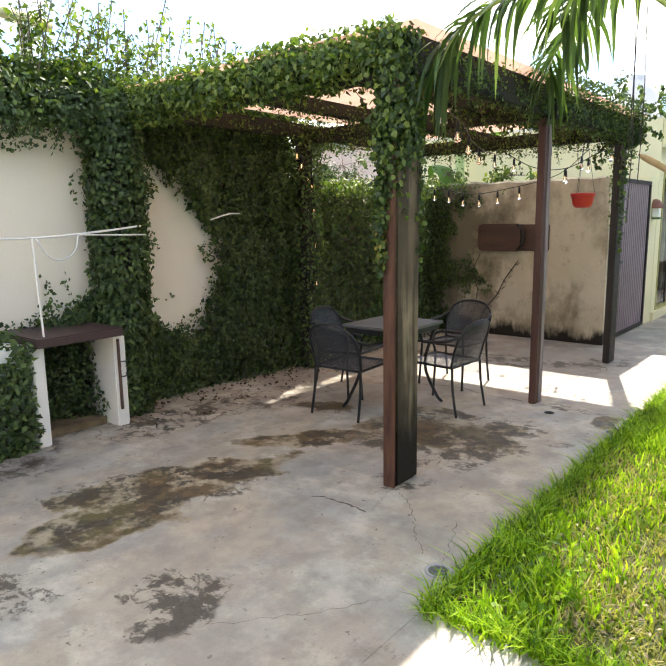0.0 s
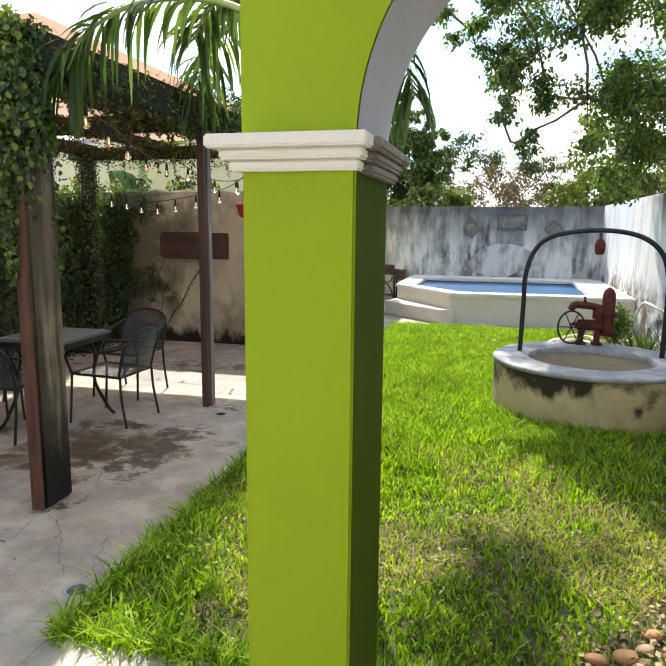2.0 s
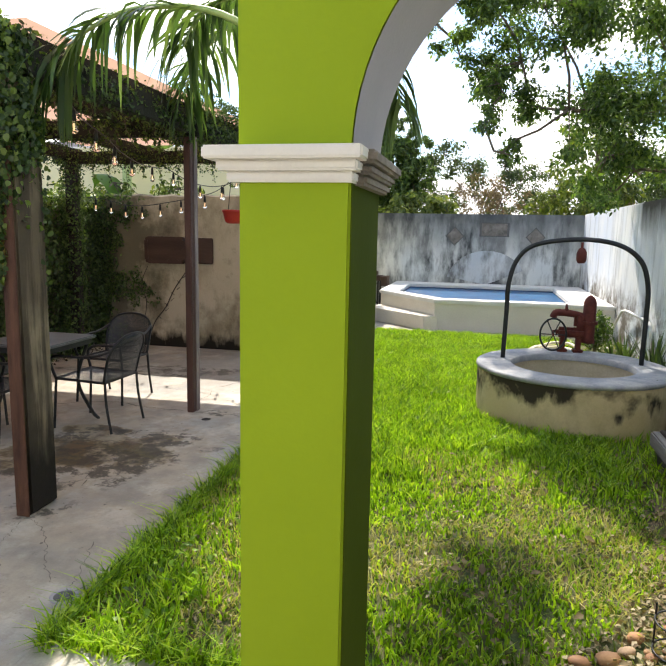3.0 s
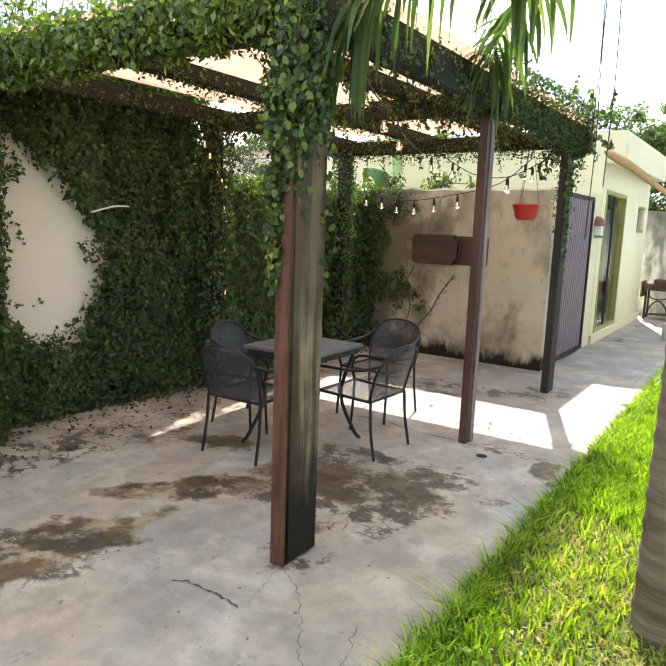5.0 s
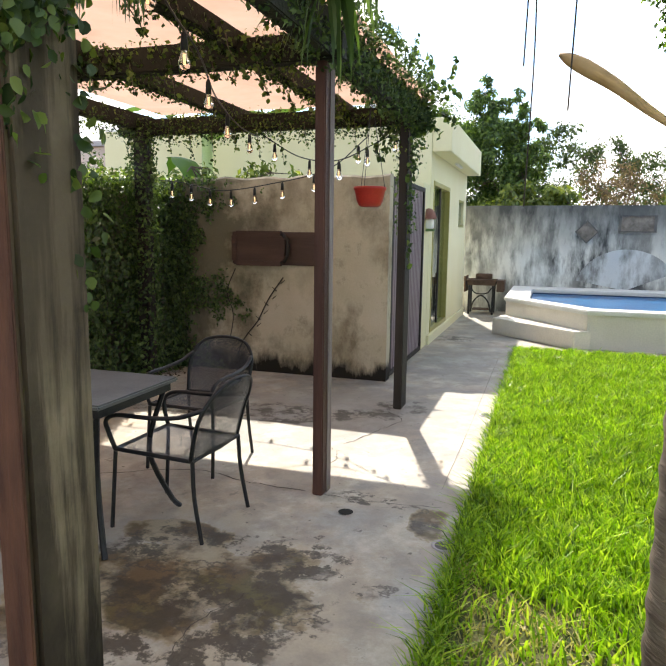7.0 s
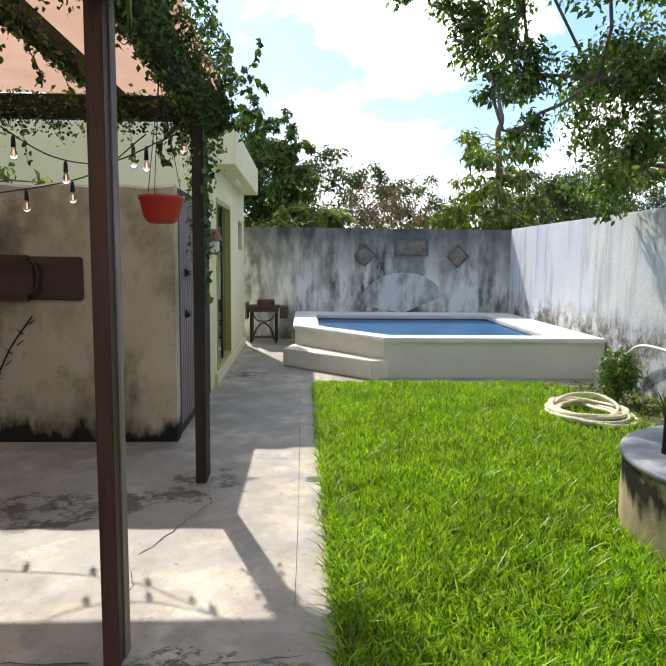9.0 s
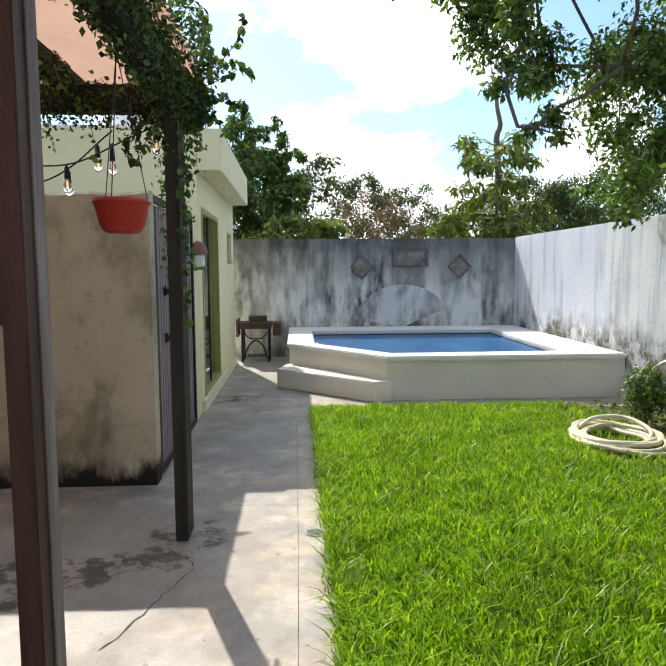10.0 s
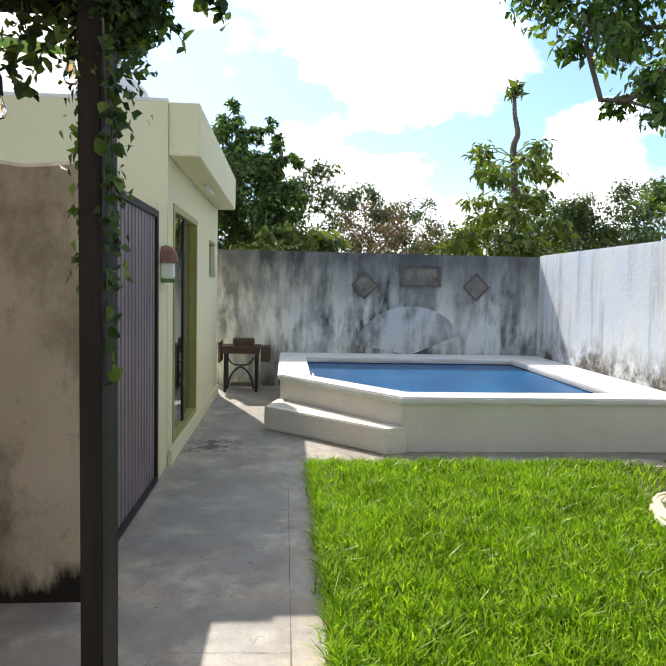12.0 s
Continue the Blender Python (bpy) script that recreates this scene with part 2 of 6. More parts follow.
def black_top(n, l, col):
    return mix(n, l, mix(n, l, 0.8, (0, 0, 0), height_mask(n, l, 1.0, 1.95)), col, (0.06, 0.065, 0.066))


def dark_length(n, l, col):
    c = n.new("ShaderNodeTexCoord")
    s = n.new("ShaderNodeSeparateXYZ")
    l.new(c.outputs["Object"], s.inputs[0])
    r = n.new("ShaderNodeMapRange")
    r.inputs["From Min"].default_value, r.inputs["From Max"].default_value = 9.95, 9.85
    l.new(s.outputs["Y"], r.inputs["Value"])
    foot = mix(n, l, 1.0, height_mask(n, l, 0.95, 0.6), ramp(n, l, noise_node(n, l, 3, 8, 0.7), 0.42, 0.58), "MULTIPLY")
    col = mix(n, l, foot, col, (0.12, 0.105, 0.085))
    return mix(n, l, mix(n, l, 1.0, r.outputs["Result"], height_mask(n, l, 1.55, 2.0), "MULTIPLY"), col, (0.09, 0.085, 0.075))


def well_grime(n, l, col):
    patch = ramp(n, l, noise_node(n, l, 1.5, 5, 0.6), 0.38, 0.46)
    return mix(n, l, mix(n, l, 1.0, patch, height_mask(n, l, 0.21, 0.29), "MULTIPLY"), col, (0.045, 0.036, 0.026))


def water_mat():
    m, n, l, p = shader("pool_water")
    p.inputs["Base Color"].default_value = (0.75, 0.93, 1.0, 1)
    p.inputs["Transmission Weight"].default_value, p.inputs["IOR"].default_value, p.inputs["Roughness"].default_value = 1.0, 1.2, 0.02
    bump(n, l, p, noise_node(n, l, 3, 2), 0.03, 0.02)
    return m


def cover_mat():
    m, n, l, p = shader("peach_shade_cloth")
    col = mix(n, l, ramp(n, l, noise_node(n, l, 2.2, 5), 0.35, 0.7), (0.62, 0.375, 0.265), (0.70, 0.465, 0.35))
    l.new(col, p.inputs["Base Color"])
    p.inputs["Roughness"].default_value = 0.8
    t = n.new("ShaderNodeBsdfTranslucent")
    l.new(col, t.inputs["Color"])
    s = n.new("ShaderNodeMixShader")
    s.inputs["Fac"].default_value = 0.5
    l.new(p.outputs["BSDF"], s.inputs[1])
    l.new(t.outputs["BSDF"], s.inputs[2])
    l.new(s.outputs["Shader"], n["Material Output"].inputs["Surface"])
    return m


def mesh_mat():
    m, n, l, p = shader("black_wire_mesh")
    p.inputs["Base Color"].default_value = (0.035, 0.04, 0.05, 1)
    p.inputs["Roughness"].default_value, p.inputs["Metallic"].default_value = 0.45, 0.3
    c = n.new("ShaderNodeTexCoord")
    v = n.new("ShaderNodeTexVoronoi")
    v.inputs["Scale"].default_value = 240
    v.feature = "DISTANCE_TO_EDGE"
    l.new(c.outputs["Object"], v.inputs["Vector"])
    t = n.new("ShaderNodeBsdfTransparent")
    s = n.new("ShaderNodeMixShader")
    l.new(ramp(n, l, v.outputs["Distance"], 0.16, 0.2), s.inputs["Fac"])
    l.new(p.outputs["BSDF"], s.inputs[1])
    l.new(t.outputs["BSDF"], s.inputs[2])
    l.new(s.outputs["Shader"], n["Material Output"].inputs["Surface"])
    return m


def glass_mat(name, tint):
    m, n, l, p = shader(name)
    p.inputs["Base Color"].default_value = (*tint, 1)
    p.inputs["Transmission Weight"].default_value, p.inputs["IOR"].default_value, p.inputs["Roughness"].default_value = 1.0, 1.45, 0.02
    return m


CONCRETE = concrete()
PLASTER = streaked("stained_beige_plaster", (0.43, 0.38, 0.275), (0.55, 0.49, 0.385), (0.22, 0.185, 0.13), 0.48, 0.64, (2.6, 2.6, 1.7), extra=damp_foot)
POOLWALL = streaked("mouldy_grey_white_wall", (0.66, 0.70, 0.70), (0.76, 0.76, 0.71), (0.075, 0.08, 0.08), 0.40, 0.56, (3.0, 3.0, 0.9), extra=black_top)
WHITEWALL = streaked("dirty_whitewashed_wall", (0.60, 0.65, 0.71), (0.73, 0.73, 0.71), (0.33, 0.335, 0.33), 0.50, 0.68, (5.5, 5.5, 0.45), extra=dark_length)
CREAM = plain("cream_wall_paint", (0.78, 0.72, 0.60), (0.82, 0.78, 0.68), 0.8, 0.8, 0.15, grain=0.12)
YELLOW = plain("pale_yellow_house_paint", (0.74, 0.69, 0.42), (0.78, 0.74, 0.50), 0.7, 0.75, 0.12, grain=0.08)
WHITE = plain("white_paint", (0.78, 0.77, 0.72), (0.83, 0.82, 0.79), 2.0, 0.7, 0.15, grain=0.12)
LIME = plain("lime_green_wall_paint", (0.27, 0.395, 0.008), (0.295, 0.425, 0.01), 1.4, 0.68, 0.12, 40, spec=0.3, grain=0.06)
# Much darker lime for one pillar side; its shade is put into the colour.
SHADED_LIME = plain("shaded_lime_paint", (0.045, 0.07, 0.003), (0.055, 0.085, 0.004), 1.4, 0.85, 0.12, 40, spec=0.1, grain=0.06)
GREYPAINT = plain("grey_paint", (0.38, 0.36, 0.38), (0.43, 0.41, 0.42), 2, 0.75, 0.15, grain=0.1)
RAWCEMENT = plain("bare_grey_brown_cement", (0.20, 0.175, 0.15), (0.34, 0.30, 0.26), 12, 0.9, 0.7, 45)
POOLPAINT = plain("cream_white_pool_render", (0.76, 0.70, 0.61), (0.83, 0.775, 0.69), 2.0, 0.7, 0.2, 50)
COPING = plain("worn_white_stone_coping", (0.74, 0.73, 0.69), (0.84, 0.83, 0.80), 3.0, 0.65, 0.25, 60)
POSTWOOD = streaked("weathered_grey_timber", (0.15, 0.115, 0.08), (0.40, 0.32, 0.225), (0.045, 0.034, 0.025), 0.40, 0.53, (14, 14, 1.1), extra=post_foot)
REDWOOD = plain("red_brown_stained_timber", (0.06, 0.025, 0.02), (0.115, 0.052, 0.042), 3.0, 0.6, 0.4, 40, stretch=(3.5, 3.5, 0.35))
DARKWOOD = plain("dark_stained_timber", (0.013, 0.0095, 0.008), (0.034, 0.024, 0.019), 3.0, 0.65, 0.4, 40, stretch=(3.5, 3.5, 0.35))
BEAMWOOD = plain("mossy_beam_timber", (0.010, 0.011, 0.007), (0.028, 0.027, 0.016), 3.0, 0.8, 0.6, 40)
PLAQUEWOOD = plain("brown_plaque_timber", (0.05, 0.026, 0.02), (0.085, 0.046, 0.034), 3.0, 0.55, 0.5, 30, stretch=(0.4, 3, 3))
OLDWOOD = plain("old_brown_timber", (0.07, 0.04, 0.026), (0.15, 0.09, 0.06), 4.0, 0.7, 0.5, 40)
GREYWOOD = plain("sun_bleached_timber", (0.07, 0.064, 0.06), (0.26, 0.24, 0.225), 3.0, 0.85, 0.8, 40, stretch=(3, 0.3, 3))
IRON = plain("black_painted_iron", (0.022, 0.024, 0.028), (0.04, 0.042, 0.045), 8, 0.42, 0.15, 90, 0.5)
MESH = mesh_mat()
GATE = plain("purple_grey_painted_steel", (0.20, 0.15, 0.175), (0.26, 0.195, 0.22), 2.5, 0.5, 0.15, 60, grain=0.12)
REDCLAY = plain("red_plastic", (0.40, 0.025, 0.018), (0.46, 0.035, 0.025), 4, 0.45, 0.1)
RUST = plain("red_rusted_cast_iron", (0.075, 0.012, 0.008), (0.15, 0.03, 0.018), 12, 0.75, 0.6, 60)
WELLSTONE = streaked("limewashed_well_stone", (0.56, 0.445, 0.26), (0.66, 0.56, 0.385), (0.3, 0.24, 0.15), 0.5, 0.66, (2.2, 2.2, 1.2), extra=well_grime)
SHAFT = plain("tan_shaft_render", (0.50, 0.42, 0.29), (0.60, 0.53, 0.40), 4, 0.85, 0.4, 50)
RIM = plain("blue_grey_cement_rim", (0.21, 0.23, 0.26), (0.42, 0.42, 0.42), 5, 0.7, 0.4, 50)
SOIL = plain("dry_soil_and_leaf_litter", (0.12, 0.085, 0.05), (0.24, 0.18, 0.11), 9, 0.95, 0.9, 60)
TURF = plain("turf_base", (0.035, 0.055, 0.014), (0.15, 0.135, 0.05), 5, 0.95, 0.8, 60)
POOLTILE = plain("blue_pool_lining", (0.0005, 0.065, 0.20), (0.001, 0.125, 0.30), 1.5, 0.3, 0.1)
WATER = water_mat()
COVER = cover_mat()
GLASS = glass_mat("window_glass", (0.85, 0.95, 0.9))
BULBGLASS = glass_mat("bulb_glass", (1.0, 0.93, 0.85))
OLIVE = plain("olive_gold_aluminium", (0.38, 0.35, 0.10), (0.46, 0.42, 0.14), 3, 0.4, 0.1, 50, 0.2)
ROPE = plain("white_cord", (0.75, 0.74, 0.70), (0.8, 0.79, 0.76), 20, 0.8, 0.2)
HOSE = plain("pale_yellow_hose", (0.62, 0.56, 0.38), (0.72, 0.66, 0.48), 6, 0.5, 0.1)
PEBBLE = plain("river_pebble", (0.36, 0.24, 0.15), (0.58, 0.50, 0.42), 3, 0.75, 0.3)
BARK = plain("grey_brown_bark", (0.10, 0.075, 0.055), (0.20, 0.165, 0.13), 5, 0.9, 0.9, 30, stretch=(3, 3, 0.6))
PALMBARK = plain("ringed_palm_bark", (0.10, 0.075, 0.055), (0.24, 0.20, 0.16), 3, 0.9, 0.8, 14, stretch=(0.6, 0.6, 5))
PALMSHAFT = plain("waxy_green_crownshaft", (0.30, 0.42, 0.12), (0.46, 0.52, 0.24), 2, 0.45, 0.1)
SPATHE = plain("dry_tan_spathe", (0.30, 0.18, 0.075), (0.48, 0.34, 0.19), 5, 0.7, 0.4, 30)
TANK = plain("white_tank_plastic", (0.56, 0.58, 0.58), (0.62, 0.63, 0.63), 2, 0.45, 0.05, grain=0.05)
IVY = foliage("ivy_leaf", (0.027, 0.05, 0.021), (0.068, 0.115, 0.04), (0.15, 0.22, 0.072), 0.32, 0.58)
# Paler copy of the ivy for crests and beams; sunlight is put into its colour.
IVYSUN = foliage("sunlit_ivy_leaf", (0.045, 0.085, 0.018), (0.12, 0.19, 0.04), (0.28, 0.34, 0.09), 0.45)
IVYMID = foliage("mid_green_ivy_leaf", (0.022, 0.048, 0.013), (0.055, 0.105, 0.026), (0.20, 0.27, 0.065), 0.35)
YELLOWLEAF = foliage("yellowing_ivy_leaf", (0.22, 0.15, 0.03), (0.36, 0.27, 0.06), (0.42, 0.36, 0.10), 0.35)
GRASS = foliage("grass_blade", (0.06, 0.125, 0.008), (0.265, 0.465, 0.022), (0.56, 0.68, 0.09), 0.45, 0.4)
DRYGRASS = foliage("dry_grass_blade", (0.34, 0.34, 0.10), (0.5, 0.44, 0.2), (0.62, 0.52, 0.3), 0.45, 0.7)
PALM = foliage("palm_leaflet", (0.04, 0.075, 0.03), (0.085, 0.145, 0.055), (0.19, 0.26, 0.10), 0.42, 0.38)
TREELEAF = foliage("dark_tree_leaf", (0.036, 0.072, 0.024), (0.095, 0.165, 0.045), (0.21, 0.30, 0.08), 0.5, 0.36)
FARLEAF = foliage("far_tree_leaf", (0.03, 0.055, 0.02), (0.06, 0.10, 0.03), (0.13, 0.18, 0.05), 0.35)
BUSHLEAF = foliage("yellow_green_bush_leaf", (0.06, 0.10, 0.02), (0.15, 0.20, 0.04), (0.28, 0.32, 0.06), 0.4)
DRYLEAF = foliage("dry_brown_twig_leaf", (0.12, 0.085, 0.055), (0.20, 0.14, 0.09), (0.30, 0.22, 0.13), 0.2, 0.8)
BANANA = foliage("banana_leaf", (0.05, 0.12, 0.02), (0.09, 0.18, 0.03), (0.18, 0.25, 0.05), 0.4, 0.35)
PALELITTER = foliage("pale_dry_leaf", (0.14, 0.095, 0.06), (0.30, 0.23, 0.15), (0.48, 0.40, 0.29), 0.15, 0.8)
DEADLEAF = foliage("dead_brown_leaf", (0.03, 0.02, 0.012), (0.07, 0.045, 0.025), (0.15, 0.10, 0.055), 0.1, 0.85)


# ---- builders ----
def thing(name, at=(0, 0, 0), label="", category="", group="", kind=""):
    ob = new(name)
    ob.empty_display_size = 0.1
    ob.location = at
    return tagged(ob, label, category, group, kind)


def adopt(ob, parent, label=""):
    if parent is not None:
        ob.parent = parent
        if parent.type == "EMPTY":
            ob.matrix_parent_inverse = Matrix.Translation(-parent.location)
    if label:
        ob["label"] = label
    return ob


def part(name, bm, material, parent=None, label="", smooth=False):
    me = bpy.data.meshes.new(name)
    bmesh.ops.recalc_face_normals(bm, faces=bm.faces)
    bm.to_mesh(me)
    bm.free()
    me.materials.append(material)
    if smooth:
        me.polygons.foreach_set("use_smooth", [True] * len(me.polygons))
    return adopt(new(name, me), parent, label)


def tri_object(name, verts, faces, material, parent=None, label="", smooth=False):
    me = bpy.data.meshes.new(name)
    me.vertices.add(len(verts))
    me.vertices.foreach_set("co", np.asarray(verts, np.float32).ravel())
    faces = np.asarray(faces, np.int32)
    k = faces.shape[1]
    me.loops.add(faces.size)
    me.loops.foreach_set("vertex_index", faces.ravel())
    me.polygons.add(len(faces))
    me.polygons.foreach_set("loop_start", np.arange(0, faces.size, k, dtype=np.int32))
    me.update(calc_edges=True)
    me.validate()
    me.materials.append(material)
    if smooth:
        me.polygons.foreach_set("use_smooth", [True] * len(me.polygons))
    return adopt(new(name, me), parent, label)


def block(x0, y0, z0, x1, y1, z1, bevel=0.0, bm=None, cuts=1):
    own = bmesh.new()
    bmesh.ops.create_cube(own, size=1.0, matrix=Matrix.Translation(((x0 + x1) / 2, (y0 + y1) / 2, (z0 + z1) / 2)) @ Matrix.Diagonal((x1 - x0, y1 - y0, z1 - z0, 1)))
    if bevel:
        bmesh.ops.bevel(own, geom=own.edges[:], offset=bevel, segments=2, affect="EDGES")
    return merge(bm, own)


def merge(bm, own):
    if bm is None:
        return own
    me = bpy.data.meshes.new("tmp")
    own.to_mesh(me)
    own.free()
    bm.from_mesh(me)
    bpy.data.meshes.remove(me)
    return bm


def tube(points, r, sides=8, bm=None, closed=False):
    """A round bar along points; r is one radius or one for each point."""
    bm = bm or bmesh.new()
    pts = [Vector(p) for p in points]
    rs = r if isinstance(r, (list, tuple)) else [r] * len(pts)
    rings, up = [], None
    for i, p in enumerate(pts):
        a = pts[i - 1] if i or closed else p
        b = pts[(i + 1) % len(pts)] if i < len(pts) - 1 or closed else p
        d = (b - a).normalized()
        if up is None:
            up = d.orthogonal().normalized()
        up = (up - d * up.dot(d)).normalized() if (up - d * up.dot(d)).length > 1e-4 else d.orthogonal().normalized()
        side = d.cross(up)
        rings.append([bm.verts.new(p + rs[i] * (math.cos(2 * math.pi * k / sides) * up + math.sin(2 * math.pi * k / sides) * side)) for k in range(sides)])
    n = len(rings)
    for i in range(n if closed else n - 1):
        a, b = rings[i], rings[(i + 1) % n]
        for k in range(sides):
            bm.faces.new((a[k], a[(k + 1) % sides], b[(k + 1) % sides], b[k]))
    if not closed:
        bm.faces.new(rings[0][::-1])
        bm.faces.new(rings[-1])
    return bm


def smooth_path(points, steps=6):
    """A Catmull-Rom line through points."""
    p = [Vector(q) for q in points]
    p = [2 * p[0] - p[1]] + p + [2 * p[-1] - p[-2]]
    out = []
    for i in range(1, len(p) - 2):
        for s in range(steps):
            t = s / steps
            a, b, c, d = p[i - 1:i + 3]
            out.append(0.5 * (2 * b + (c - a) * t + (2 * a - 5 * b + 4 * c - d) * t * t + (3 * b - a - 3 * c + d) * t ** 3))
    return out + [p[-2]]


def lathe(profile, at, sides=40, bm=None):
    bm = bm or bmesh.new()
    rings = []
    for r, z in profile:
        rings.append([bm.verts.new((at[0] + r * math.cos(2 * math.pi * k / sides), at[1] + r * math.sin(2 * math.pi * k / sides), at[2] + z)) for k in range(sides)])
    for a, b in zip(rings, rings[1:]):
        for k in range(sides):
            bm.faces.new((a[k], a[(k + 1) % sides], b[(k + 1) % sides], b[k]))
    return bm


def prism(outline, z0, z1, bm=None, bevel=0.0):
    own = bmesh.new()
    lo = [own.verts.new((x, y, z0)) for x, y in outline]
    hi = [own.verts.new((x, y, z1)) for x, y in outline]
    own.faces.new(lo[::-1])
    own.faces.new(hi)
    n = len(lo)
    for i in range(n):
        own.faces.new((lo[i], lo[(i + 1) % n], hi[(i + 1) % n], hi[i]))
    if bevel:
        bmesh.ops.bevel(own, geom=own.edges[:], offset=bevel, segments=2, affect="EDGES")
    return merge(bm, own)


def ring_prism(outer, inner, z0, z1):
    bm = bmesh.new()
    loops = [[bm.verts.new((x, y, z)) for x, y in line] for line, z in ((outer, z0), (outer, z1), (inner, z1), (inner, z0))]
    n = len(outer)
    for a, b in zip(loops, loops[1:] + loops[:1]):
        for i in range(n):
            bm.faces.new((a[i], a[(i + 1) % n], b[(i + 1) % n], b[i]))
    return bm


RNG = np.random.default_rng(7)


def unit(v):
    return v / np.maximum(np.linalg.norm(v, axis=1, keepdims=True), 1e-6)


def leaf_arrays(c, normal, size, droop=0.4, wide=0.62, jitter=0.6, rounded=False):
    """Folded four-cornered leaves at c that face about normal and hang a little."""
    n = len(c)
    nn = unit(normal + RNG.normal(0, jitter, (n, 3)))
    t = unit(np.cross(nn, RNG.normal(0, 1, (n, 3))) + np.array([0, 0, -droop]))
    b = np.cross(nn, t)
    s = (size * RNG.uniform(0.6, 1.35, n))[:, None]
    if rounded:
        v = np.empty((n, 8, 3))
        for k, (u, h, up_) in enumerate(((0.0, 0.0, 0.0), (0.12, 0.34, 0.06), (0.42, 0.52, 0.1), (0.78, 0.30, 0.04), (1.0, 0.0, -0.06), (0.78, -0.30, 0.04), (0.42, -0.52, 0.1), (0.12, -0.34, 0.06))):
            v[:, k] = c + t * s * u + b * s * wide * h + nn * s * up_
        base = np.arange(n)[:, None] * 8
        return v.reshape(-1, 3), np.concatenate([base + np.array([[0, k, k + 1]]) for k in range(1, 7)])
    v = np.empty((n, 4, 3))
    v[:, 0] = c
    v[:, 1] = c + t * s * 0.42 + b * s * wide * 0.5 + nn * s * 0.12
    v[:, 2] = c + t * s
    v[:, 3] = c + t * s * 0.42 - b * s * wide * 0.5 + nn * s * 0.12
    base = np.arange(n)[:, None] * 4
    f = np.concatenate([base + np.array([[0, 1, 2]]), base + np.array([[0, 2, 3]])])
    return v.reshape(-1, 3), f


def leaves(name, c, normal, size, material, parent=None, label="", **kw):
    v, f = leaf_arrays(np.asarray(c, float), np.asarray(normal, float), size, **kw)
    return tri_object(name, v, f, material, parent, label)


def structure(ob, label, category):
    return tagged(ob, label, category, kind="structure")


# ---- the setting ----
structure(part("ground", block(-300, -300, -0.4, 300, 300, -0.06), SOIL), "dry earth around the walled garden", "ground")
patio = structure(part("patio_floor", block(-6.0, -4.0, -0.2, -1.28, 15.4, 0.0), CONCRETE), "pale weathered concrete patio with brown stains and cracks", "patio")
structure(part("porch_floor", prism([(-1.28, -4.0), (2.6, -4.0), (2.6, 2.13), (-1.28, 2.13)], -0.2, -0.002), CONCRETE), "pale concrete porch slab beside the lawn", "floor")
structure(part("pool_path", block(-1.28, 10.62, -0.2, 2.42, 15.3, -0.002), CONCRETE), "pale concrete strip in front of the raised pool", "path")
lawn = structure(part("lawn", block(-1.28, 2.13, -0.1, 2.42, 10.62, -0.012), TURF), "green lawn with dry patches", "lawn")

wl_bm = block(-5.2, -4.0, -0.1, -5.0, 5.3, 2.62)
structure(part("wall_left", wl_bm, CREAM), "tall cream-painted garden wall overgrown with ivy", "wall")
structure(part("wall_left_low", block(-5.2, 5.3, -0.1, -4.95, 8.25, 1.88), PLASTER), "low garden wall covered in ivy", "wall")
bw = bmesh.new()
xs = np.linspace(-5.2, -2.45, 24)
rng = random.Random(4)
tops = [2.05 + 0.012 * math.sin(i * 1.7) + rng.uniform(-0.006, 0.006) for i in range(24)]
loops = []
for x, h in zip(xs, tops):
    loops.append([bw.verts.new(q) for q in ((x, 8.25, -0.1), (x, 8.25, h - 0.02), (x, 8.27, h), (x, 8.38, h), (x, 8.4, h - 0.02), (x, 8.4, -0.1))])
for a, b in zip(loops, loops[1:]):
    for k in range(6):
        bw.faces.new((a[k], a[(k + 1) % 6], b[(k + 1) % 6], b[k]))
bw.faces.new(loops[0][::-1])
bw.faces.new(loops[-1])
structure(part("wall_patio", bw, PLASTER), "stained beige plaster wall with a damp black foot", "wall")
structure(part("wall_pool", block(-2.62, 15.15, -0.1, 2.6, 15.33, 2.06, 0.015), POOLWALL), "grey and white mouldy wall behind the pool", "wall")
structure(part("wall_right", block(2.42, -4.0, -0.1, 2.6, 15.15, 2.08, 0.015), WHITEWALL), "dirty whitewashed garden wall with grey streaks", "wall")
structure(part("wall_back", block(-5.2, -4.2, -0.1, 2.6, -4.0, 3.0), CREAM), "plain cream wall behind the porch", "wall")

# ---- porch pillar and arch ----
pil = thing("porch_arch", (-0.15, 1.9, 0), "lime green porch pillar with a white moulded capital and an arch", "pillar", kind="structure")
part("pillar", block(-0.29, 1.70, 0.0, 0.0, 2.12, 1.73, 0.006), LIME, pil)
# Thin sheet over the pillar's arch side, coloured as that side in shade.
part("jamb", block(0.001, 1.703, 0.0, 0.004, 2.117, 1.714), SHADED_LIME, pil, "dark green jamb sheet with shade put into its colour")
part("base_slab", block(-0.36, 1.62, -0.002, 0.07, 2.2, 0.05, 0.01), WHITE, pil, "pale concrete footing")
arch = bmesh.new()
R, ZS = 0.62, 1.79
curve = [(R - R * math.cos(a), ZS + R * math.sin(a)) for a in np.linspace(0, math.pi, 41)]
line = [(-0.29, ZS - 0.05), (-0.002, ZS - 0.05)] + curve + [(2 * R + 0.002, ZS - 0.05), (2 * R + 0.29, ZS - 0.05)]
prev = None
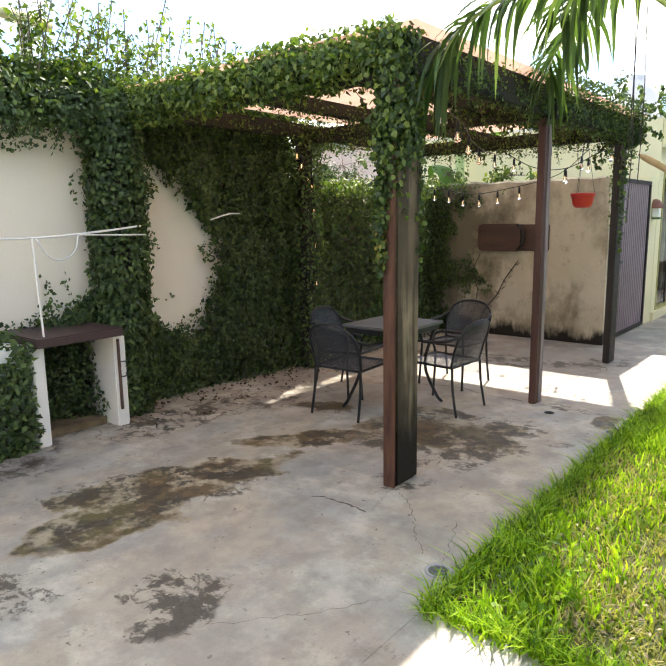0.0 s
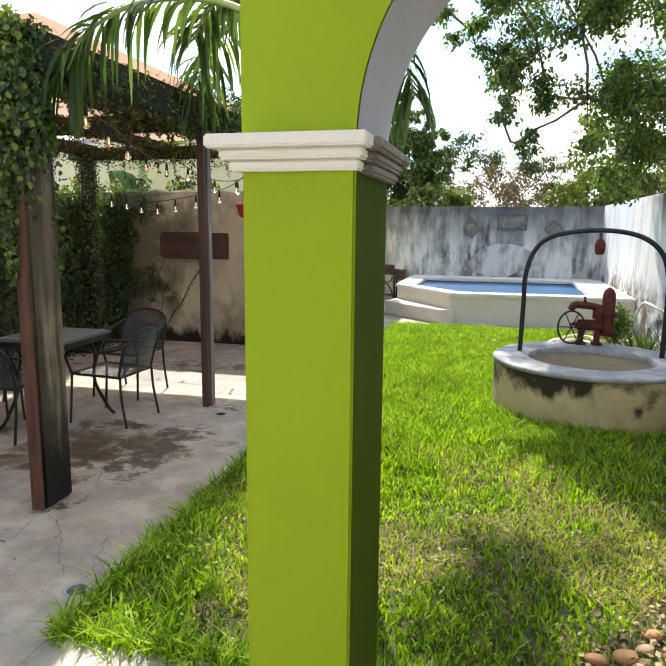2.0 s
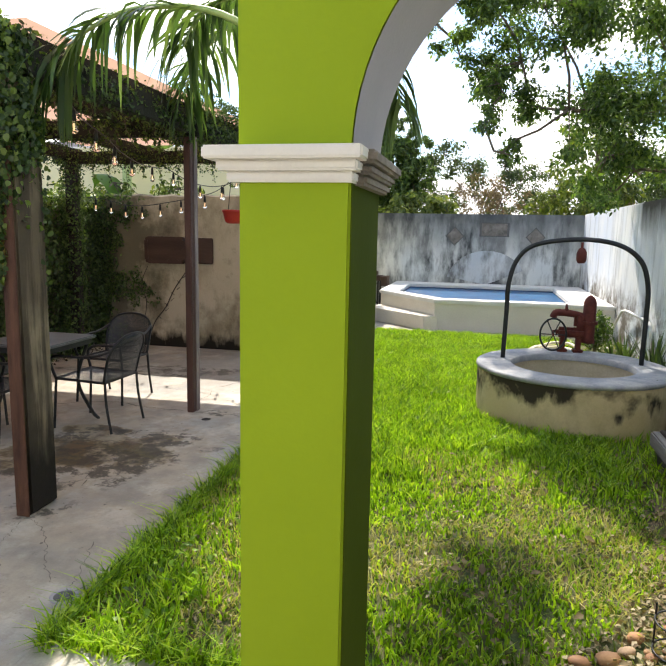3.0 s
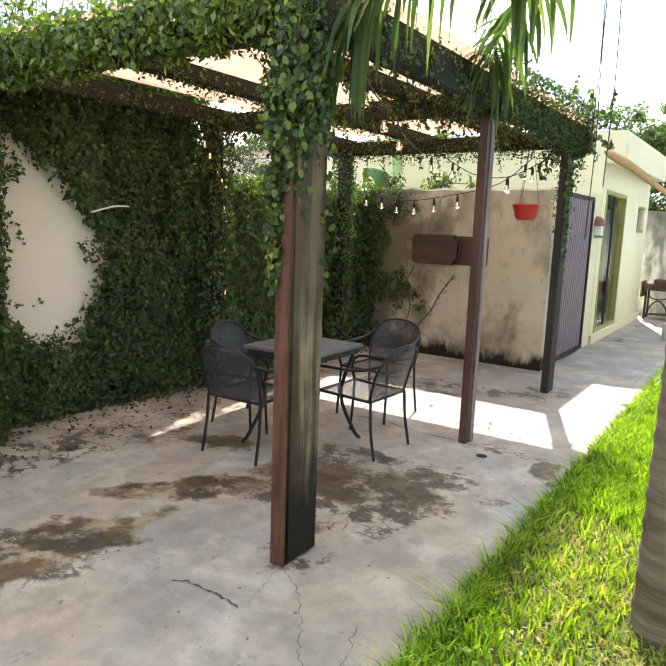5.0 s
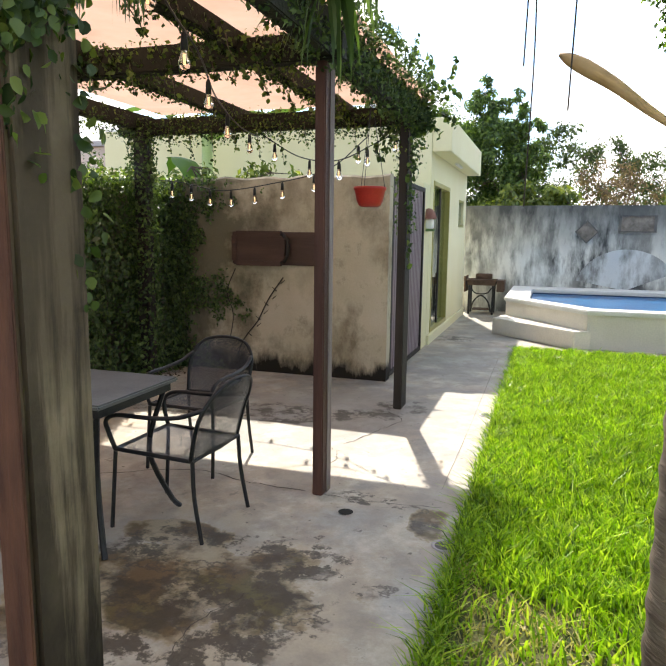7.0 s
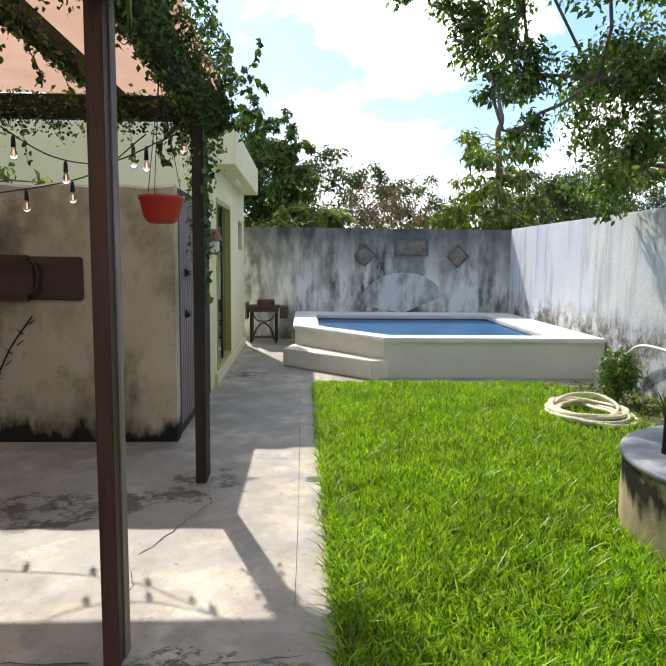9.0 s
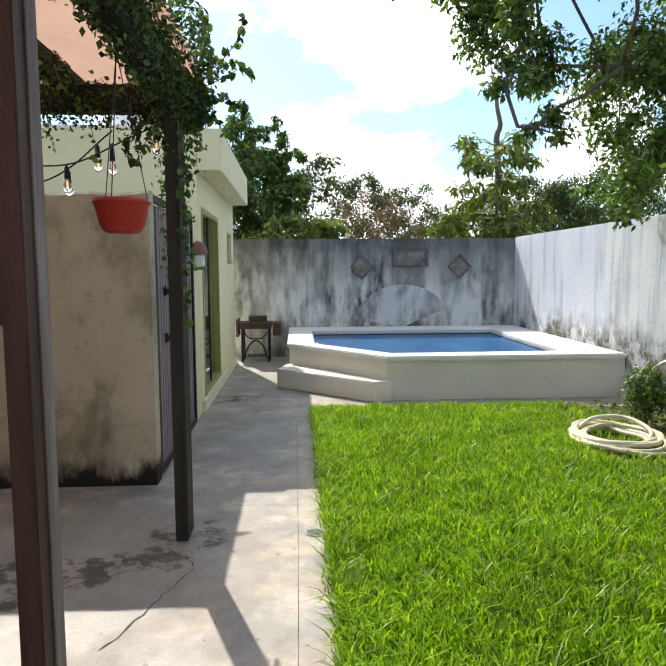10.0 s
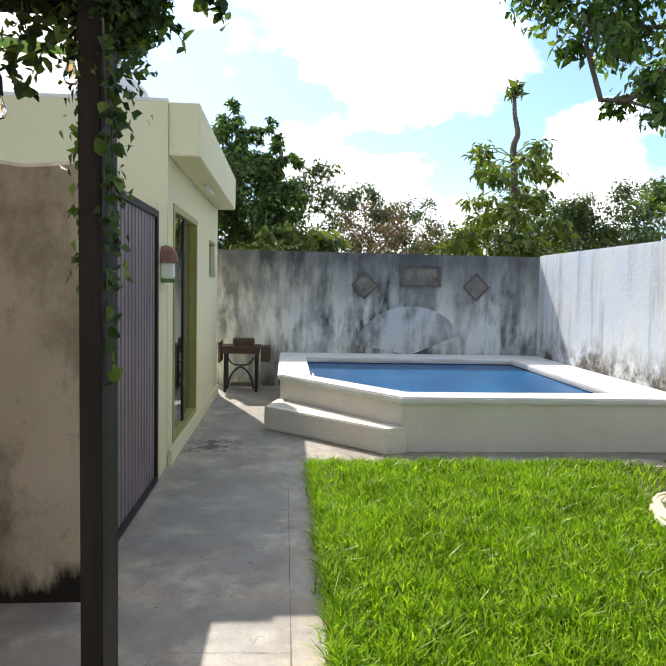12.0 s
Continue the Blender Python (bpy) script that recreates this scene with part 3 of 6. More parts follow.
for x, z in line:
    now = [arch.verts.new(q) for q in ((x, 1.70, z), (x, 1.70, 3.0), (x, 2.12, 3.0), (x, 2.12, z))]
    if prev:
        for k in range(4):
            arch.faces.new((prev[k], prev[(k + 1) % 4], now[(k + 1) % 4], now[k]))
    else:
        arch.faces.new(now[::-1])
    prev = now
arch.faces.new(prev)
part("arch_wall", arch, LIME, pil)
intr = bmesh.new()
inner = [(x + 0.004 * math.cos(a), z - 0.004 * math.sin(a)) for (x, z), a in zip(curve, np.linspace(0, math.pi, 41))]
f_ = [intr.verts.new((x, 1.699, z)) for x, z in inner]
b_ = [intr.verts.new((x, 2.121, z)) for x, z in inner]
for i in range(40):
    intr.faces.new((f_[i], f_[i + 1], b_[i + 1], b_[i]))
part("arch_soffit", intr, GREYPAINT, pil, "grey painted arch underside", True)
cap, side = bmesh.new(), bmesh.new()
for z0, z1, o, p_ in ((1.715, 1.742, 0.025, 0.012), (1.742, 1.768, 0.045, 0.024), (1.768, 1.80, 0.072, 0.040)):
    block(-0.29 - o, 1.70 - o, z0, p_, 2.12 + o, z1, 0.005, cap)
    block(-0.05, 1.745 - o * 0.5, z0 - 0.004, p_ + 0.022, 2.125 + o, z1 - 0.003, 0.008, side)
part("capital", cap, WHITE, pil, "white stepped moulding")
part("capital_return", side, RAWCEMENT, pil, "bare grey-brown cement moulding in the arch")
part("far_pillar", block(2 * R, 1.70, 0.0, 2 * R + 0.29, 2.12, 1.77, 0.006), LIME, pil)
structure(part("porch_roof", block(-0.29, -4.0, 3.0, 2.6, 2.12, 3.15), WHITE), "white porch roof slab", "roof")

# ---- pergola ----
perg = thing("pergola", (-3.35, 5.3, 0), "ivy-grown timber pergola with a peach cloth cover", "pergola")
part("post", block(-2.138, 3.08, 0.0, -2.05, 3.325, 2.40, 0.016), POSTWOOD, perg, "thick weathered timber post")
part("facing_board", block(-2.136, 3.068, 0.0, -2.054, 3.078, 2.0, 0.003), plain("red_brown_peeling_paint", (0.055, 0.022, 0.015), (0.15, 0.068, 0.042), 4.0, 0.7, 0.5, 40, stretch=(3.5, 3.5, 0.5)), perg, "red-brown painted facing board")
part("post", block(-2.15, 5.27, 0.0, -2.09, 5.40, 2.40, 0.006), REDWOOD, perg, "slim red-brown timber post")
# Pale strip on the post's lawn side; the light there is put into its colour.
part("side_face", block(-2.089, 5.335, 0.0, -2.084, 5.402, 2.38, 0.001), plain("lit_side_lilac_grey", (0.16, 0.115, 0.11), (0.30, 0.245, 0.24), 5, 0.7, 0.3, 40, stretch=(3, 3, 0.4)), perg, "pale grey side of the slim post, light put into its colour")
part("post", block(-2.14, 7.25, 0.0, -2.07, 7.45, 2.40, 0.006), DARKWOOD, perg, "dark timber post")
for x, y in ((-4.74, 3.08), (-4.66, 5.26), (-4.62, 7.35)):
    part("post", block(x - 0.06, y - 0.06, 0.0, x + 0.06, y + 0.06, 2.40, 0.006), DARKWOOD, perg, "dark timber post")
for y in (3.2, 5.3, 7.35):
    part("cross_beam", block(-4.85, y - 0.05, 2.36, -2.0, y + 0.05, 2.50, 0.008), BEAMWOOD, perg)
for x, z0, z1 in ((-2.1, 2.38, 2.60), (-2.63, 2.44, 2.55), (-3.6, 2.44, 2.55), (-4.68, 2.42, 2.56)):
    part("rafter", block(x - 0.045, 3.12 if x > -2.2 else 3.24, z0, x + 0.045, 7.62, z1, 0.008), BEAMWOOD, perg)
cov = bmesh.new()
grid = [[cov.verts.new((-4.72 + 2.74 * i / 16, 3.15 + 4.7 * j / 24, 2.635 - 0.05 * math.sin(math.pi * (i % 4) / 4) * math.sin(math.pi * (j % 12) / 12))) for j in range(25)] for i in range(17)]
for i in range(16):
    for j in range(24):
        cov.faces.new((grid[i][j], grid[i + 1][j], grid[i + 1][j + 1], grid[i][j + 1]))
part("cloth_cover", cov, COVER, perg, "translucent peach shade cloth", True)

# ---- house and gate ----
house = thing("house", (-4.5, 12.5, 0), "pale yellow flat-roofed garden house", "house", kind="structure")
X0 = -2.47
for a, b, z0, z1 in ((10.6, 10.85, 0, 2.97), (10.85, 12.3, 0, 0.14), (10.85, 12.3, 2.2, 2.97), (12.3, 13.42, 0, 2.97), (13.42, 14.05, 0, 1.62), (13.42, 14.05, 2.08, 2.97), (14.05, 14.4, 0, 2.97)):
    part("wall", block(X0 - 0.18, a, z0, X0, b, z1), YELLOW, house)
part("wall", block(-7.5, 10.6, 0, X0 - 0.18, 10.78, 2.97), YELLOW, house)
part("wall", block(-7.5, 14.22, 0, X0 - 0.18, 14.4, 2.97), YELLOW, house)
part("wall", block(-7.5, 10.78, 0, -7.32, 14.22, 2.97), YELLOW, house)
part("pier", block(X0 - 0.16, 10.14, 0, X0 - 0.002, 10.598, 2.12, 0.004), YELLOW, house)
part("room_floor", block(-7.3, 10.8, 0.0, X0 - 0.19, 14.2, 0.1), WHITE, house)
part("roof", block(-7.5, 10.6, 2.972, X0, 14.4, 3.0), WHITE, house)
part("overhang", block(X0 + 0.002, 10.62, 2.55, -2.22, 14.3, 2.975, 0.008), YELLOW, house)
part("plinth", block(X0 + 0.002, 10.62, 0.0, X0 + 0.035, 14.38, 0.13, 0.005), YELLOW, house)
lampb = part("soffit_lamp", block(-2.37, 12.0, 2.515, -2.32, 12.6, 2.549, 0.01), WHITE, house, "white tube light")
sd = part("sliding_door", merge(block(X0 - 0.1, 10.85, 0.14, X0 + 0.01, 10.90, 2.2), block(X0 - 0.1, 12.25, 0.14, X0 + 0.01, 12.3, 2.2)), OLIVE, house, "sliding glass door in a gold frame")
part("frame_rail", merge(block(X0 - 0.1, 10.9, 2.14, X0 + 0.008, 12.25, 2.2), block(X0 - 0.1, 10.9, 0.14, X0 + 0.008, 12.25, 0.19)), OLIVE, sd)
part("frame_stile", block(X0 - 0.08, 11.55, 0.19, X0 - 0.02, 11.62, 2.14), DARKWOOD, sd)
for a, b, dx in ((10.9, 11.56, 0.03), (11.61, 12.25, 0.06)):
    g_ = part("pane", block(X0 - dx - 0.006, a, 0.19, X0 - dx, b, 2.14), GLASS, sd)
    g_.visible_shadow = False
wi = part("small_window", merge(block(X0 - 0.08, 13.42, 1.62, X0 + 0.006, 14.05, 1.66), block(X0 - 0.08, 13.42, 2.04, X0 + 0.006, 14.05, 2.08)), OLIVE, house)
g_ = part("pane", block(X0 - 0.05, 13.42, 1.66, X0 - 0.044, 14.05, 2.04), GLASS, wi)
g_.visible_shadow = False

gate = thing("metal_gate", (-2.47, 9.2, 0), "purple-grey ribbed steel gate, closed", "gate", kind="structure")
part("gate_frame", merge(merge(block(-2.50, 8.41, 0.02, -2.45, 8.46, 2.05), block(-2.50, 10.08, 0.02, -2.45, 10.135, 2.05)), merge(block(-2.50, 8.46, 2.0, -2.45, 10.08, 2.05), block(-2.50, 8.46, 0.02, -2.45, 10.08, 0.07))), DARKWOOD, gate)
for i in range(18):
    y = 8.46 + i * 0.09
    pr = [(-2.482, y + 0.003), (-2.466, y + 0.012), (-2.466, y + 0.062), (-2.482, y + 0.071), (-2.482, y + 0.087), (-2.486, y + 0.087), (-2.486, y + 0.003)]
    part("rib", prism(pr, 0.07, 2.0), GATE, gate)
for z in (1.0, 1.36):
    lt = part("latch", merge(block(-2.45, 8.72, z - 0.02, -2.42, 8.86, z + 0.02, 0.004), block(-2.47, 8.76, z - 0.035, -2.448, 8.80, z + 0.035, 0.003)), IRON, gate)

# ---- pool ----
pool = thing("pool", (0.4, 13.1, 0), "raised plunge pool with white coping and blue water", "pool", kind="structure")
OUT = [(-1.56, 15.145), (-1.56, 12.62), (-0.42, 11.12), (2.415, 11.12), (2.415, 15.145)]
INN = [(-1.21, 14.45), (-1.21, 12.53), (-0.31, 11.40), (1.80, 11.44), (1.80, 14.45)]
part("pool_body", ring_prism(OUT, INN, 0.0, 0.455), POOLPAINT, pool)
lip = [(-1.59, 15.145), (-1.59, 12.60), (-0.43, 11.08), (2.415, 11.08), (2.415, 15.145)]
cp = ring_prism(lip, INN, 0.457, 0.52)
bmesh.ops.bevel(cp, geom=[e for e in cp.edges if abs(e.verts[0].co.z - e.verts[1].co.z) < 0.001 and len(e.link_faces) == 2], offset=0.014, segments=2, affect="EDGES")
part("coping", cp, COPING, pool, "worn white coping")
basin = prism([(x * 0.999, y) for x, y in INN], -0.9, 0.44)
bmesh.ops.delete(basin, geom=[f for f in basin.faces if f.normal.z > 0.5 and f.calc_center_median().z > 0.3], context="FACES_ONLY")
part("basin", basin, POOLTILE, pool, "blue tiled basin")
INL = [(-1.20, 14.44), (-1.20, 12.535), (-0.305, 11.41), (1.79, 11.45), (1.79, 14.44)]
INL2 = [(-1.19, 14.43), (-1.19, 12.54), (-0.30, 11.42), (1.78, 11.46), (1.78, 14.43)]
part("tile_band", ring_prism(INL, INL2, 0.28, 0.455), plain("dark_blue_waterline_tile", (0.02, 0.05, 0.12), (0.04, 0.09, 0.2), 30, 0.25, 0.2), pool, "dark blue waterline tiles")
wt = bmesh.new()
wt.faces.new([wt.verts.new((x, y, 0.345)) for x, y in INL2])
w_ = part("water", wt, WATER, pool)
w_.visible_shadow = False
stp = [(-1.72, 12.10), (-0.58, 11.00), (-0.36, 11.05), (-0.45, 11.15), (-1.555, 12.60), (-1.60, 12.55)]
part("pool_step", prism(stp, 0.0, 0.24, bevel=0.012), POOLPAINT, pool, "white masonry step")
part("skimmer", block(-1.18, 13.0, 0.37, -1.14, 13.25, 0.45, 0.01), WHITE, pool)

# ---- relief ornaments on the pool wall ----
def relief(outline_xz, label):
    t_ = thing("wall_ornament", (outline_xz[0][0], 15.14, outline_xz[0][1]), label, "ornament", "ornaments on the pool wall")
    bm = bmesh.new()
    cx = sum(p[0] for p in outline_xz) / len(outline_xz)
    cz = sum(p[1] for p in outline_xz) / len(outline_xz)
    a = [bm.verts.new((x, 15.148, z)) for x, z in outline_xz]
    b = [bm.verts.new((x, 15.115, z)) for x, z in outline_xz]
    c = [bm.verts.new((cx + (x - cx) * 0.86, 15.115, cz + (z - cz) * 0.86)) for x, z in outline_xz]
    d = [bm.verts.new((cx + (x - cx) * 0.86, 15.14, cz + (z - cz) * 0.86)) for x, z in outline_xz]
    n = len(a)
    for p, q in ((a, b), (b, c), (c, d)):
        for i in range(n):
            bm.faces.new((p[i], p[(i + 1) % n], q[(i + 1) % n], q[i]))
    part("frame", bm, ORN_FRAME, t_)
    bm = bmesh.new()
    bm.faces.new([bm.verts.new((cx + (x - cx) * 0.86, 15.138, cz + (z - cz) * 0.86)) for x, z in outline_xz])
    part("panel", bm, ORN_PANEL, t_)


ORN_FRAME = plain("dark_grey_cement", (0.10, 0.10, 0.10), (0.16, 0.155, 0.15), 6, 0.85, 0.4)
ORN_PANEL = plain("mossy_grey_cement", (0.14, 0.125, 0.11), (0.30, 0.27, 0.24), 7, 0.85, 0.5)
relief([(-0.52, 1.57), (-0.31, 1.35), (-0.10, 1.57), (-0.31, 1.79)], "grey diamond-shaped cement ornament on the pool wall")
relief([(0.23, 1.57), (0.87, 1.57), (0.87, 1.88), (0.23, 1.88)], "grey rectangular cement ornament on the pool wall")
relief([(1.22, 1.57), (1.43, 1.35), (1.64, 1.57), (1.43, 1.79)], "rust-brown diamond-shaped cement ornament on the pool wall")
fan = bmesh.new()
for r0, r1, y in ((0.0, 0.95, 15.146), (0.95, 1.22, 15.138)):
    arc = [radians(a) for a in np.linspace(26, 168, 33)]
    for u, w in zip(arc, arc[1:]):
        q = [(r0, u), (r1, u), (r1, w), (r0, w)] if r0 else [(0, u), (r1, u), (r1, w)]
        fan.faces.new([fan.verts.new((0.42 + r * 0.72 * math.cos(a), y, 0.50 + r * 0.62 * math.sin(a))) for r, a in q])
t_ = thing("fan_relief", (0.25, 15.14, 0.55), "pale blue fan-shaped plaster relief on the pool wall", "relief")
part("fan", fan, streaked("flaking_pale_blue_paint", (0.50, 0.57, 0.62), (0.62, 0.65, 0.66), (0.16, 0.16, 0.155), 0.44, 0.6, (2.5, 2.5, 1.0)), t_)

# ---- well ----
well = thing("well", (1.17, 6.25, 0), "round limewashed masonry well with a cement rim", "well")
part("well_body", lathe([(0.83, -0.02), (0.84, 0.05), (0.84, 0.41)], (1.17, 6.25, 0), 56), WELLSTONE, well, "", True)
part("well_shaft", lathe([(0.54, -1.0), (0.545, 0.395)], (1.17, 6.25, 0), 48), SHAFT, well, "tan inner wall of the well", True)
part("well_rim", lathe([(0.53, 0.39), (0.535, 0.44), (0.55, 0.452), (0.835, 0.452), (0.852, 0.444), (0.855, 0.43), (0.85, 0.412), (0.83, 0.41)], (1.17, 6.25, 0), 56), RIM, well, "blue-grey cement rim", True)
arc_pts = [(0.56, 6.42, 0.44), (0.57, 6.42, 0.9), (0.575, 6.42, 1.15), (0.64, 6.42, 1.38), (0.80, 6.42, 1.52), (1.17, 6.42, 1.575), (1.5, 6.42, 1.535), (1.7, 6.42, 1.40), (1.78, 6.42, 1.18), (1.79, 6.42, 0.9), (1.785, 6.42, 0.44)]
part("iron_arch", tube(smooth_path(arc_pts), 0.022, 10), IRON, well, "black iron hoop", True)
pul = part("pulley", lathe([(0.0, 0), (0.03, 0.0), (0.045, 0.03), (0.045, 0.09), (0.03, 0.13), (0.012, 0.14), (0.012, 0.19), (0, 0.19)], (1.2, 6.42, 1.36), 16), RUST, well, "rusty hanging pulley", True)

# ---- patio furniture ----
def chair():
    c = thing("patio_chair", (0, 0, 0), "black metal armchair with wire mesh seat and rounded back", "chair", "chairs round the table")
    w, d, sz = 0.225, 0.22, 0.40
    seat = bmesh.new()
    g = [[seat.verts.new((-w + 2 * w * i / 6, -d + 2 * d * j / 6, sz - 0.012 * math.sin(math.pi * i / 6) * math.sin(math.pi * j / 6) + 0.02 * max(0, j - 4) / 2)) for j in range(7)] for i in range(7)]
    for i in range(6):
        for j in range(6):
            seat.faces.new((g[i][j], g[i + 1][j], g[i + 1][j + 1], g[i][j + 1]))
    part("seat", seat, MESH, c, "", True)
    part("seat_frame", tube([(-w, -d, sz), (-w, d, sz + 0.01), (w, d, sz + 0.01), (w, -d, sz)], 0.011, 6, closed=True), IRON, c)
    hoop = smooth_path([(-w, -d + 0.01, sz), (-w - 0.01, -d - 0.03, 0.56), (-w, -d - 0.07, 0.66), (-0.15, -d - 0.11, 0.745), (0, -d - 0.12, 0.772), (0.15, -d - 0.11, 0.745), (w, -d - 0.07, 0.66), (w + 0.01, -d - 0.03, 0.56), (w, -d + 0.01, sz)], 5)
    part("back_frame", tube(hoop, 0.011, 6), IRON, c, "", True)
    back = bmesh.new()
    half = len(hoop) // 2
    rows = [(hoop[i], hoop[-1 - i]) for i in range(half)]
    prev = None
    for a, b in rows:
        line = [back.verts.new(a.lerp(b, k / 6) + Vector((0, -0.035 * math.sin(math.pi * k / 6), 0))) for k in range(7)]
        if prev:
            for k in range(6):
                back.faces.new((prev[k], prev[k + 1], line[k + 1], line[k]))
        prev = line
    part("backrest", back, MESH, c, "", True)
    for s in (-1, 1):
        arm = smooth_path([(s * w, -d - 0.07, 0.66), (s * (w + 0.02), -d + 0.06, 0.615), (s * (w + 0.03), 0.0, 0.60), (s * (w + 0.03), d - 0.04, 0.595), (s * (w + 0.025), d + 0.03, 0.56), (s * (w + 0.01), d + 0.03, 0.50), (s * w, d, sz + 0.01)], 4)
        part("armrest", tube(arm, 0.012, 6), IRON, c, "", True)
        part("leg", tube(smooth_path([(s * w, d, sz), (s * (w + 0.005), d + 0.01, 0.25), (s * (w + 0.01), d + 0.03, 0.0)], 3), 0.011, 6), IRON, c)
        part("leg", tube(smooth_path([(s * w, -d, sz), (s * (w + 0.005), -d - 0.01, 0.22), (s * (w + 0.01), -d - 0.05, 0.0)], 3), 0.011, 6), IRON, c)
    return c


first = chair()
spots_ = [pose(-2.70, 4.77, 0, 0, 0, 88), pose(-3.03, 5.56, 0, 0, 0, 178), pose(-3.24, 4.22, 0, 0, 0, 2), pose(-3.64, 4.72, 0, 0, 0, -84)]
for m_ in spots_[1:]:
    copy_thing(first, m_)
first.matrix_basis = spots_[0]

tab = thing("patio_table", (-3.07, 4.56, 0), "square black metal patio table with four legs", "table")
part("tabletop", block(-3.38, 4.24, 0.695, -2.77, 4.89, 0.72, 0.008), plain("dark_grey_tabletop", (0.10, 0.105, 0.11), (0.17, 0.175, 0.18), 4, 0.3, 0.1), tab, "dark grey top")
part("apron", ring_prism([(-3.35, 4.27), (-2.80, 4.27), (-2.80, 4.86), (-3.35, 4.86)], [(-3.33, 4.29), (-2.82, 4.29), (-2.82, 4.84), (-3.33, 4.84)], 0.65, 0.695), IRON, tab)
for sx, sy in ((-1, -1), (1, -1), (1, 1), (-1, 1)):
    x, y = -3.075 + sx * 0.25, 4.565 + sy * 0.27
    part("leg", tube(smooth_path([(x, y, 0.66), (x - sx * 0.06, y - sy * 0.06, 0.35), (x + sx * 0.01, y + sy * 0.01, 0.08), (x + sx * 0.05, y + sy * 0.05, 0.0)], 4), 0.014, 6), IRON, tab)

# ---- wall plaque and hanging pot ----
plq = thing("wall_plaque", (-3.65, 8.22, 1.3), "long brown timber plaque with a raised rounded board", "plaque")
part("backing_board", block(-4.14, 8.215, 1.15, -3.16, 8.248, 1.49, 0.01), PLAQUEWOOD, plq)
part("front_board", block(-4.12, 8.17, 1.14, -3.52, 8.214, 1.50, 0.05), PLAQUEWOOD, plq, "rounded front board")
part("rim", tube([(-3.53, 8.165, 1.18), (-3.49, 8.165, 1.25), (-3.48, 8.165, 1.33), (-3.49, 8.165, 1.41), (-3.54, 8.165, 1.47)], 0.018, 8), DARKWOOD, plq, "", True)
pot = thing("hanging_pot", (-2.15, 6.4, 1.63), "red plastic half-round pot hanging on wires", "plant pot")
pb = bmesh.new()
sect = [(0.0, 0.0), (0.06, 0.0), (0.078, 0.012), (0.09, 0.035), (0.106, 0.11), (0.114, 0.118), (0.115, 0.135), (0.104, 0.137), (0.1, 0.11), (0.08, 0.03), (0.0, 0.026)]
lathe(sect, (-2.15, 6.4, 1.665), 32, pb)
part("pot", pb, REDCLAY, pot, "", True)
for a in (0.4, 2.5, 4.6):
    part("wire", tube([(-2.15 + 0.105 * math.cos(a), 6.4 + 0.105 * math.sin(a), 1.79), (-2.15, 6.4, 2.38)], 0.0025, 4), IRON, pot)


# ---- barbecue corner and clothes line ----
bq = thing("barbecue", (-4.7, 2.5, 0), "whitewashed masonry barbecue with a dark brown lid", "barbecue")
part("side_wall", block(-5.0, 2.12, 0.0, -4.45, 2.21, 0.74, 0.008), WHITE, bq)
part("side_wall", block(-5.0, 2.76, 0.0, -4.45, 2.86, 0.72, 0.008), WHITE, bq)
part("lid", block(-5.0, 2.12, 0.735, -4.36, 2.80, 0.80, 0.01), plain("brown_painted_board", (0.045, 0.028, 0.026), (0.075, 0.045, 0.042), 3, 0.5, 0.3), bq, "dark brown lid board")
part("grate_floor", block(-4.99, 2.22, 0.0, -4.6, 2.75, 0.06, 0.01), SOIL, bq)
rod = part("poker", tube([(-4.44, 2.79, 0.70), (-4.438, 2.79, 0.14)], 0.012, 6), OLDWOOD, bq, "dark iron rod")
part("hook", tube(smooth_path([(-4.43, 2.80, 0.52), (-4.425, 2.84, 0.51), (-4.425, 2.84, 0.41), (-4.43, 2.80, 0.40)], 4), 0.005, 5), IRON, rod)
part("side_bench", block(-5.0, 0.9, 0.0, -4.5, 2.118, 0.74, 0.01), WHITE, bq)
cl = thing("clothes_line", (-4.5, 2.2, 0), "white cord clothes line with a hanging loop", "clothes line")
part("cord", tube(smooth_path([(-4.45, 0.2, 1.53), (-4.5, 1.6, 1.50), (-4.5, 2.22, 1.49), (-4.5, 2.7, 1.52), (-4.52, 3.12, 1.56)], 5), 0.008, 6), ROPE, cl, "", True)
part("cord", tube(smooth_path([(-4.5, 2.55, 1.505), (-4.5, 2.9, 1.495), (-4.5, 3.15, 1.49)], 3), 0.006, 6), ROPE, cl, "", True)
part("cord", tube([(-4.5, 2.22, 1.49), (-4.46, 2.22, 0.80)], 0.008, 6), ROPE, cl)
part("loop", tube(smooth_path([(-4.49, 2.24, 1.485), (-4.48, 2.32, 1.36), (-4.48, 2.42, 1.33), (-4.48, 2.52, 1.39), (-4.49, 2.56, 1.50)], 5), 0.006, 6), ROPE, cl, "", True)
part("hook_cord", tube(smooth_path([(-4.65, 3.95, 1.60), (-4.58, 4.1, 1.65), (-4.55, 4.22, 1.655)], 4), 0.007, 5), ROPE, cl, "", True)
pipe = thing("drain_pipe", (-5.25, 2.0, 3.0), "pale yellow pipe that rises over the garden wall", "pipe")
part("pipe", tube([(-5.35, 1.3, 3.32), (-5.35, 2.95, 3.17)], 0.05, 12), YELLOW, pipe, "", True)
part("bracket", block(-5.4, 1.5, 2.62, -5.3, 1.56, 3.27), WHITE, pipe)
part("bracket", block(-5.4, 2.7, 2.0, -5.3, 2.76, 3.17), WHITE, pipe)

# ---- string lights ----
GLOW, gn, gl, gp = shader("warm_filament")
gp.inputs["Emission Color"].default_value, gp.inputs["Emission Strength"].default_value = (1.0, 0.55, 0.22, 1), 0.6


